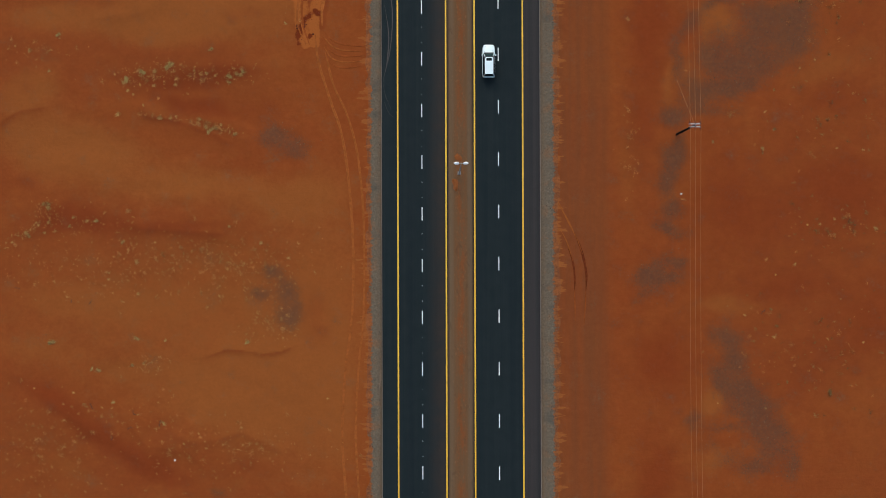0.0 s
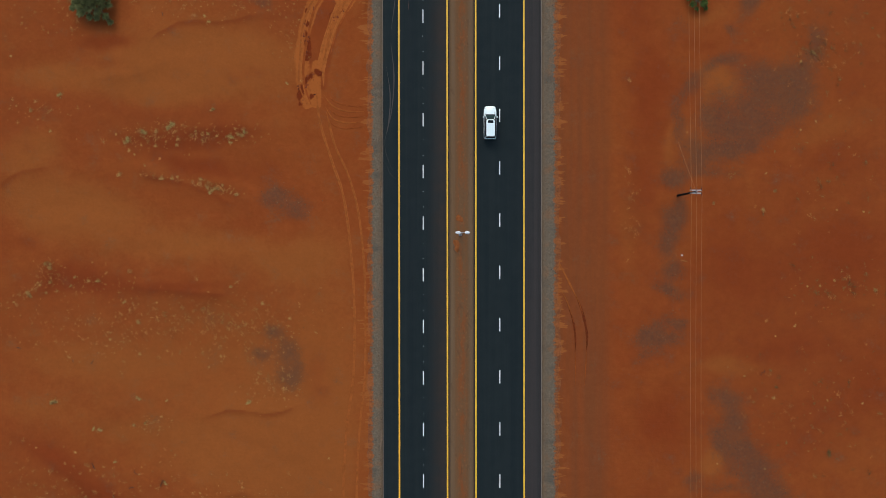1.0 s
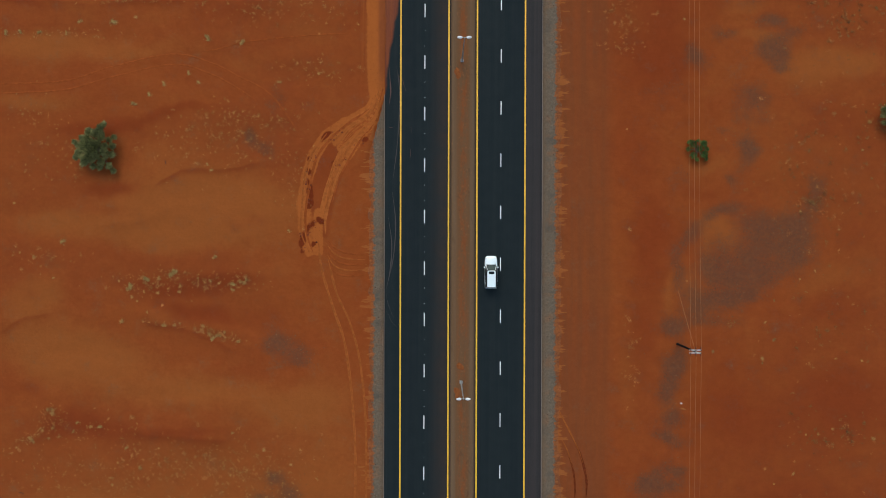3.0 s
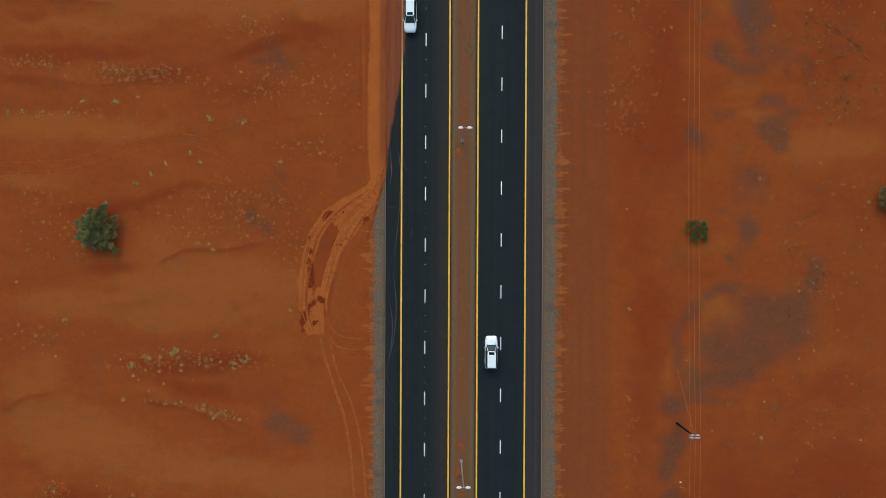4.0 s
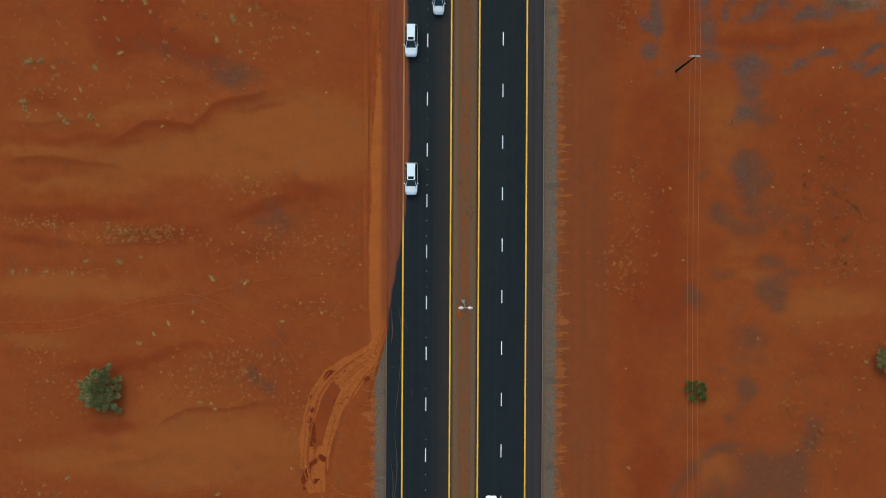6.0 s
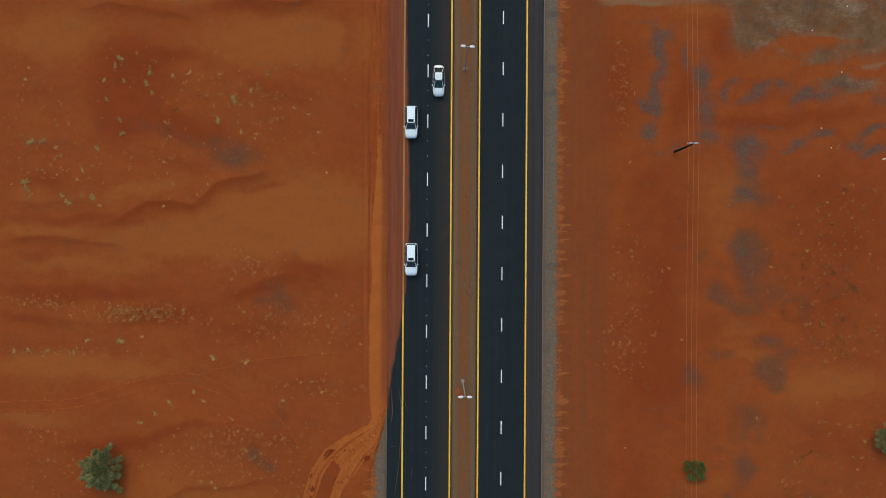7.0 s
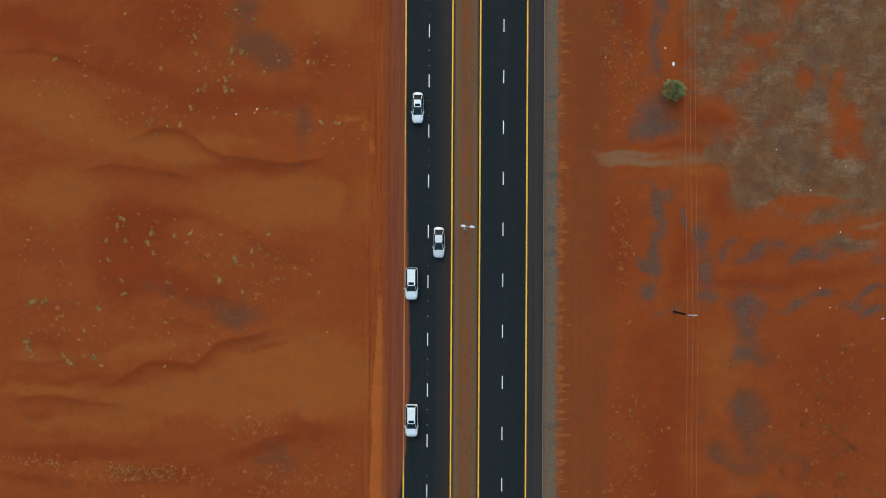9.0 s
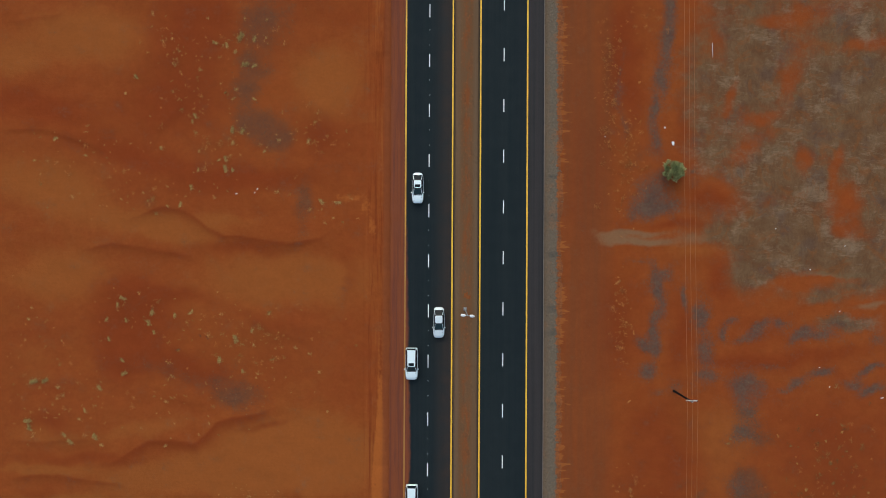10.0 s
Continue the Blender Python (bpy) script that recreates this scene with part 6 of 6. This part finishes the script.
TUFT_SPOTS_D = [
    (55.4, 27.5, 0.7, 1), (-42.4, 28.3, 1.3, 1), (-42.1, 28.5, 1.0, 1), (57.7, 28.8, 0.7, 1), (-64.0, 30.6, 0.8, 0),
    (-35.6, 30.7, 0.9, 1), (-35.9, 30.7, 1.0, 0), (-64.0, 30.7, 0.8, 0), (-66.0, 31.2, 0.8, 0), (-59.3, 32.6, 0.8, 0),
    (-59.5, 33.2, 1.0, 1), (-24.3, 34.8, 0.8, 1), (28.6, 35.2, 1.3, 0), (61.5, 35.2, 0.9, 1), (55.4, 38.0, 0.9, 1),
    (-67.2, 39.0, 0.9, 0), (64.3, 39.6, 0.7, 0), (66.4, 43.2, 0.7, 2), (-36.3, 44.2, 0.8, 1), (-36.9, 45.1, 0.7, 1),
    (65.1, 47.6, 1.0, 1), (54.9, 48.8, 0.8, 1),
]
TUFT_SPOTS_E = [
    (65.5, 49.4, 0.9, 0), (28.3, 50.9, 0.9, 0), (65.9, 52.0, 1.2, 1), (-48.4, 54.4, 1.5, 1), (-45.9, 55.9, 0.9, 1),
    (-43.6, 57.5, 1.2, 1), (-38.3, 57.7, 1.0, 1), (-25.9, 57.9, 1.0, 1), (-39.8, 59.4, 0.9, 1), (-19.8, 59.5, 1.0, 0),
    (-31.6, 64.2, 1.0, 1), (-36.9, 64.7, 1.1, 1), (-58.9, 65.4, 0.7, 1), (62.7, 65.4, 0.8, 2), (-68.4, 65.5, 1.1, 1),
    (-66.2, 65.5, 0.9, 1), (-63.1, 65.7, 0.9, 1), (-51.6, 67.2, 1.0, 1), (28.9, 67.3, 1.1, 0), (26.3, 67.3, 0.9, 0),
    (-56.8, 67.4, 0.8, 1), (37.2, 67.8, 1.0, 1),
]
TUFT_SPOTS_F = [
    (-48.1, 68.0, 0.8, 0), (63.6, 68.8, 0.9, 1), (67.1, 69.7, 0.9, 2), (25.9, 70.1, 1.0, 0), (-32.0, 71.8, 0.7, 1),
    (55.6, 72.3, 0.8, 2), (66.6, 77.6, 0.8, 2), (33.9, 78.8, 0.9, 0), (34.9, 79.2, 1.3, 0), (51.1, 79.5, 0.8, 1),
    (61.3, 81.5, 0.8, 0), (66.6, 81.6, 1.2, 1), (29.0, 81.9, 1.0, 0), (56.7, 82.0, 1.1, 1), (61.2, 83.2, 1.0, 2),
    (60.8, 86.3, 1.0, 2), (55.5, 86.4, 0.7, 1), (63.2, 88.2, 0.7, 2), (-44.8, 88.5, 0.7, 0), (-54.8, 88.7, 0.8, 0),
    (62.1, 88.8, 1.0, 0), (-60.1, 89.1, 1.0, 1),
]
TUFT_SPOTS_G = [
    (54.4, 89.1, 0.7, 2), (44.5, 89.4, 0.9, 2), (-55.8, 89.8, 1.0, 1), (44.8, 90.0, 0.9, 2), (60.0, 90.0, 1.0, 1),
    (-61.0, 90.2, 0.8, 1), (-56.0, 90.2, 1.2, 1), (52.4, 90.6, 1.0, 0), (-66.4, 91.0, 0.8, 1), (-66.6, 91.3, 0.9, 1),
    (62.5, 91.3, 0.8, 1), (-37.9, 92.1, 0.7, 0), (-66.6, 92.4, 0.9, 0), (-66.7, 92.5, 1.0, 1), (-58.4, 92.8, 0.8, 0),
    (58.5, 93.9, 0.8, 1), (-19.1, 94.0, 0.7, 0), (-57.6, 94.1, 0.8, 1), (28.8, 95.9, 0.9, 0), (-55.4, 97.4, 0.9, 1),
    (-65.8, 98.8, 1.3, 1), (-64.0, 98.9, 1.2, 1),
]
TUFT_SPOTS_H = [
    (-30.6, 99.5, 0.8, 0), (-51.4, 100.1, 0.9, 1), (-32.6, 100.5, 0.9, 1), (-51.8, 101.9, 0.9, 1), (-36.2, 102.4, 1.0, 1),
    (-54.0, 105.4, 0.8, 1), (-33.7, 105.4, 1.2, 1), (-46.8, 106.5, 0.8, 1), (29.4, 106.8, 0.7, 0), (-31.2, 106.9, 0.9, 1),
    (-47.7, 108.0, 1.0, 1), (-51.3, 108.4, 1.1, 1), (-66.9, 108.5, 0.8, 1), (-54.2, 108.6, 1.1, 1), (28.3, 108.6, 0.9, 0),
    (-43.4, 109.3, 0.8, 1), (-41.3, 109.6, 0.8, 1), (-28.5, 109.6, 0.7, 1), (-47.0, 109.8, 1.2, 1), (-40.7, 110.0, 0.6, 1),
    (-52.6, 110.8, 0.9, 1), (-52.0, 111.9, 1.2, 1),
]
TUFT_SPOTS_I = [
    (27.0, 114.8, 1.2, 0), (-18.4, 124.9, 0.7, 0), (-42.5, 127.0, 0.9, 1), (-17.8, 127.2, 1.0, 1), (-20.2, 127.4, 0.8, 1),
    (-40.9, 129.5, 0.8, 1), (-35.5, 132.5, 1.0, 1), (-34.4, 132.5, 0.8, 1), (-39.8, 132.5, 0.7, 1), (29.0, 133.7, 0.8, 0),
    (-36.8, 134.0, 0.8, 1), (-35.5, 134.1, 0.8, 1), (-57.9, 134.6, 0.8, 1), (-39.8, 135.3, 0.7, 0), (-29.6, 135.4, 0.7, 1),
    (28.1, 135.5, 0.6, 0), (-45.9, 135.8, 0.8, 1), (-34.4, 136.6, 1.0, 0), (-62.7, 137.3, 0.8, 1), (25.4, 137.3, 0.6, 0),
    (-33.0, 138.6, 1.0, 1), (-34.4, 139.0, 1.2, 1),
]
TUFT_SPOTS_J = [
    (-40.9, 140.1, 0.7, 1), (29.6, 140.9, 0.7, 0), (-40.5, 141.0, 1.0, 1), (-31.1, 143.6, 0.8, 1), (-51.9, 144.5, 0.9, 0),
    (-35.9, 144.8, 0.7, 1), (25.7, 145.4, 0.7, 0), (30.2, 146.7, 0.7, 0), (-50.0, 147.0, 1.0, 1), (26.9, 148.1, 0.7, 0),
    (-31.4, 149.1, 1.0, 1), (-32.7, 149.3, 1.2, 1), (24.6, 150.3, 0.7, 0), (-35.5, 152.3, 0.8, 1), (-37.6, 152.7, 0.9, 1),
    (-31.2, 153.4, 1.0, 1), (-33.4, 153.9, 1.3, 1),
]
TUFT_SPOTS = TUFT_SPOTS_A + TUFT_SPOTS_B + TUFT_SPOTS_C + TUFT_SPOTS_D + TUFT_SPOTS_E + TUFT_SPOTS_F + TUFT_SPOTS_G + TUFT_SPOTS_H + TUFT_SPOTS_I + TUFT_SPOTS_J


def scatter(rng, groups):
    for cx, cy, rx, ry, turn, n in groups:
        c, s = math.cos(radians(turn)), math.sin(radians(turn))
        for _ in range(int(n)):
            u, v = rng.normal() * rx * 0.62, rng.normal() * ry * 0.62
            yield cx + u * c - v * s, cy + u * s + v * c


def clear(x):
    return x < -12.5 or x > 19


def build_scrub():
    rng = np.random.RandomState(21)
    protos = {}
    for name, mat_, label in (("dry", DRY_GRASS, "dry yellowish tuft of desert grass on sand"), ("green", GREEN_GRASS, "olive tuft of desert shrub on sand"), ("straw", STRAW, "low reddish straw tuft on sand"), ("twig", TWIG, "dark brown dried tuft on red sand")):
        for k in range(3):
            v, f = [], []
            tuft_geometry(rng, 0, 0, 0, 0.5, 170, v, f)
            me = bpy.data.meshes.new("blades")
            me.from_pydata(v, [], f)
            me.materials.append(mat_)
            protos[name, k] = (me, label)
    made = 0
    rest = {"dry": ([], []), "green": ([], []), "straw": ([], []), "twig": ([], [])}
    for groups, kinds in ((SCRUB_SOUTH, ("dry", "dry", "straw")), (SCRUB_MIDDLE, ("dry", "dry", "straw")), (SCRUB_NORTH, ("dry", "green", "straw")), (SCRUB_EAST, ("twig", "straw", "twig"))):
        for i, (x, y) in enumerate(scatter(rng, [(*g[:5], g[5] * (4.0 if groups is SCRUB_SOUTH else 1.7 if groups is SCRUB_NORTH else 3.8 if groups is SCRUB_EAST else 4.2)) for g in groups])):
            if not clear(x):
                continue
            size = (0.26 + 0.62 * rng.rand() ** 3.0) * (1.3 if groups in (SCRUB_NORTH, SCRUB_EAST) else 1.0)
            kind = "straw" if 19 < x < 35 else kinds[int(rng.rand() * 3)]
            z = ground_at(x, y)
            if size > 0.55 and rng.rand() < 0.62 and made < 60:
                me, label = protos[kind, made % 3]
                ob = tagged(new("grass_tuft", me), label, "grass tuft", "tufts on the sand")
                ob.matrix_world = Matrix.LocRotScale((x, y, z), Euler((0, 0, rng.rand() * 6.28)), (size, size * (0.8 + 0.4 * rng.rand()), size))
                made += 1
            else:
                tuft_geometry(rng, x, y, z, size * 0.52, 28, *rest[kind])
    for kind, mat_, label in (("dry", DRY_GRASS, "small dry yellowish tufts strewn over sand"), ("green", GREEN_GRASS, "small olive tufts strewn over sand"), ("straw", STRAW, "small reddish straw tufts strewn over sand"), ("twig", TWIG, "small dark dried tufts strewn over sand")):
        tagged(fast_mesh("desert_scrub", *rest[kind], mat_), label, "scrub", kind="stuff")
    # single plants that stand apart
    for x, y, size, kind in TUFT_SPOTS:
        me, label = protos[(("straw", "dry", "twig") if x > 0 else ("dry", "green", "twig"))[kind], int(abs(x * 10)) % 3]
        size *= (0.85 if x < 0 and y > 60 else 0.62) + 0.35 * rng.rand()
        ob = tagged(new("grass_tuft", me), label.replace("tuft", "large tuft"), "grass tuft", "tufts on the sand")
        ob.matrix_world = Matrix.LocRotScale((x, y, ground_at(x, y)), Euler((0, 0, x * 7)), (size * (0.8 + 0.25 * rng.rand()), size * (0.6 + 0.25 * rng.rand()), size * 0.8))


build_scrub()


# ---- stones, litter and dead wood ----
def stone_cloud(name, places, material, label, rng, low, high):
    verts, faces = [], []
    ring = [(1, 0), (0.5, 0.8), (-0.5, 0.9), (-1, 0.1), (-0.6, -0.8), (0.4, -0.9)]
    for x, y, z in places:
        s = low + (high - low) * rng.rand() ** 2
        a = rng.rand() * 6.28
        ca, sa = math.cos(a), math.sin(a)
        b = len(verts)
        for k, (u, h) in enumerate(((1.0, -0.15), (0.75, 0.45))):
            for px, py in ring:
                q = s * u * (0.8 + 0.4 * rng.rand())
                verts.append((x + q * (px * ca - py * sa), y + q * (px * sa + py * ca), z + s * h))
        verts.append((x, y, z + s * 0.6))
        for k in range(6):
            faces.append((b + k, b + (k + 1) % 6, b + 6 + (k + 1) % 6, b + 6 + k))
            faces.append((b + 6 + k, b + 6 + (k + 1) % 6, b + 12))
    return tagged(fast_mesh(name, verts, faces, material), label, "stones", kind="stuff")


def build_stones():
    rng = np.random.RandomState(31)
    p = []
    for groups in (GRAVEL, SLATE):
        for x, y in scatter(rng, [(cx, cy, rx, ry, turn, 12 * rx * ry * s) for cx, cy, rx, ry, turn, s in groups]):
            if clear(x):
                p.append((x, y, ground_at(x, y)))
    stone_cloud("gravel_stones", p, STONE, "small grey and rusty stones strewn over sand", rng, 0.03, 0.085)
    p = []
    for _ in range(2600):
        y = -44 + 206 * rng.rand()
        if rng.rand() < 0.55:
            p.append((15.3 + 2.0 * rng.rand(), y, -0.05))
        elif y < 52:
            p.append((-11.1 + 1.55 * rng.rand(), y, -0.05))
    stone_cloud("shoulder_stones", p, STONE, "loose gravel stones on the shoulder", rng, 0.03, 0.09)
    p = [(x, y, ground_at(x, y) + 0.02) for x, y in scatter(rng, [(cx, cy, rx, ry, turn, 14 * rx * ry) for cx, cy, rx, ry, turn, s in CLODS])]
    stone_cloud("sand_clods", p, RED_STONE, "dark red broken clods of sand", rng, 0.05, 0.18)


build_stones()


def dead_branch(x, y, size, seed):
    rng = np.random.RandomState(seed)
    bm = bmesh.new()
    z = 0.04
    a0 = rng.rand() * 6.28
    p = Vector((0, 0, z))
    for k in range(3):
        q = p + Vector((math.cos(a0), math.sin(a0), 0)) * size * 0.4
        rod(bm, p, q + Vector((0, 0, 0.02)), 0.045 - 0.01 * k, 0.04 - 0.01 * k, 6)
        for s in (-0.8, 0.7):
            t = q + Vector((math.cos(a0 + s), math.sin(a0 + s), 0.25)) * size * (0.2 + 0.25 * rng.rand())
            rod(bm, q, t, 0.03, 0.01, 5)
        p, a0 = q, a0 + rng.normal() * 0.4
    ob = link("dead_branch", bm, DEAD_WOOD)
    ob.location = (x, y, ground_at(x, y))
    return tagged(ob, "dark dead branch lying on red sand", "branch", "dead branches")


for k, (x, y, s) in enumerate(((-47.5, -25.8, 1.0), (-43.9, -27.7, 1.3), (-54.1, -24.9, 1.1), (-48.8, -28.0, 1.0), (-51.3, -29.0, 0.8), (-66.3, -6.1, 0.9), (-57.5, -7.9, 0.6), (-54.7, -8.6, 0.7), (-43.4, 103.7, 0.9), (-39.3, 105.7, 0.7), (-38.0, 105.5, 0.8), (49.8, -9.7, 1.2), (-43.5, 45.7, 0.6))):
    dead_branch(x, y, 0.65 * s, 40 + k)


def litter(x, y, sx, sy, turn, seed, label):
    """A crumpled sheet."""
    rng = np.random.RandomState(seed)
    z = ground_at(x, y)
    n = 6
    verts = [((i / (n - 1) - 0.5) * sx * (0.8 + 0.4 * rng.rand()), (j / (n - 1) - 0.5) * sy * (0.8 + 0.4 * rng.rand()), 0.03 + 0.16 * rng.rand() * min(sx, sy)) for j in range(n) for i in range(n)]
    faces = [(j * n + i, j * n + i + 1, j * n + n + i + 1, j * n + n + i) for j in range(n - 1) for i in range(n - 1)]
    ob = fast_mesh("plastic_litter", verts, faces, BAG)
    ob.matrix_world = pose(x, y, z, 0, 0, turn)
    thick = ob.modifiers.new("thickness", "SOLIDIFY")
    thick.thickness = 0.012
    return tagged(ob, label, "litter", "scraps of white litter")


for k, (x, y, sx, sy, turn) in enumerate(((35.6, 137.0, 0.38, 0.6, 0), (34.3, 139.5, 0.18, 0.3, 20), (-41.5, -32.8, 0.28, 0.28, 10), (68.9, 96.7, 0.45, 0.14, 15), (36.9, 8.1, 0.3, 0.2, 0), (-30.5, 129.4, 0.16, 0.28, -30), (-33.8, 128.6, 0.3, 0.14, 10), (-30.9, 128.8, 0.2, 0.14, 0))):
    litter(x, y, sx, sy, turn, 60 + k, "crumpled white plastic scrap lying on sand")
for k, (x, y) in enumerate(((57.5, 117.0), (62.2, 110.4), (52.0, 123.5), (59.0, 101.5), (60.6, 98.4), (24.8, 138.0), (63.0, 120.8))):
    litter(x, y, 0.16, 0.13, 40 * k, 80 + k, "tiny white scrap of litter on dry silt")
bm = bmesh.new()
rod(bm, (41.8, 153.1, 0), (41.9, 150.8, 0), 0.035, 0.03, 8)
stick = link("white_pipe", bm, ARM_STEEL)
stick.location.z = ground_at(41.85, 152) + 0.05
tagged(stick, "thin white plastic pipe lying on brown silt", "pipe")
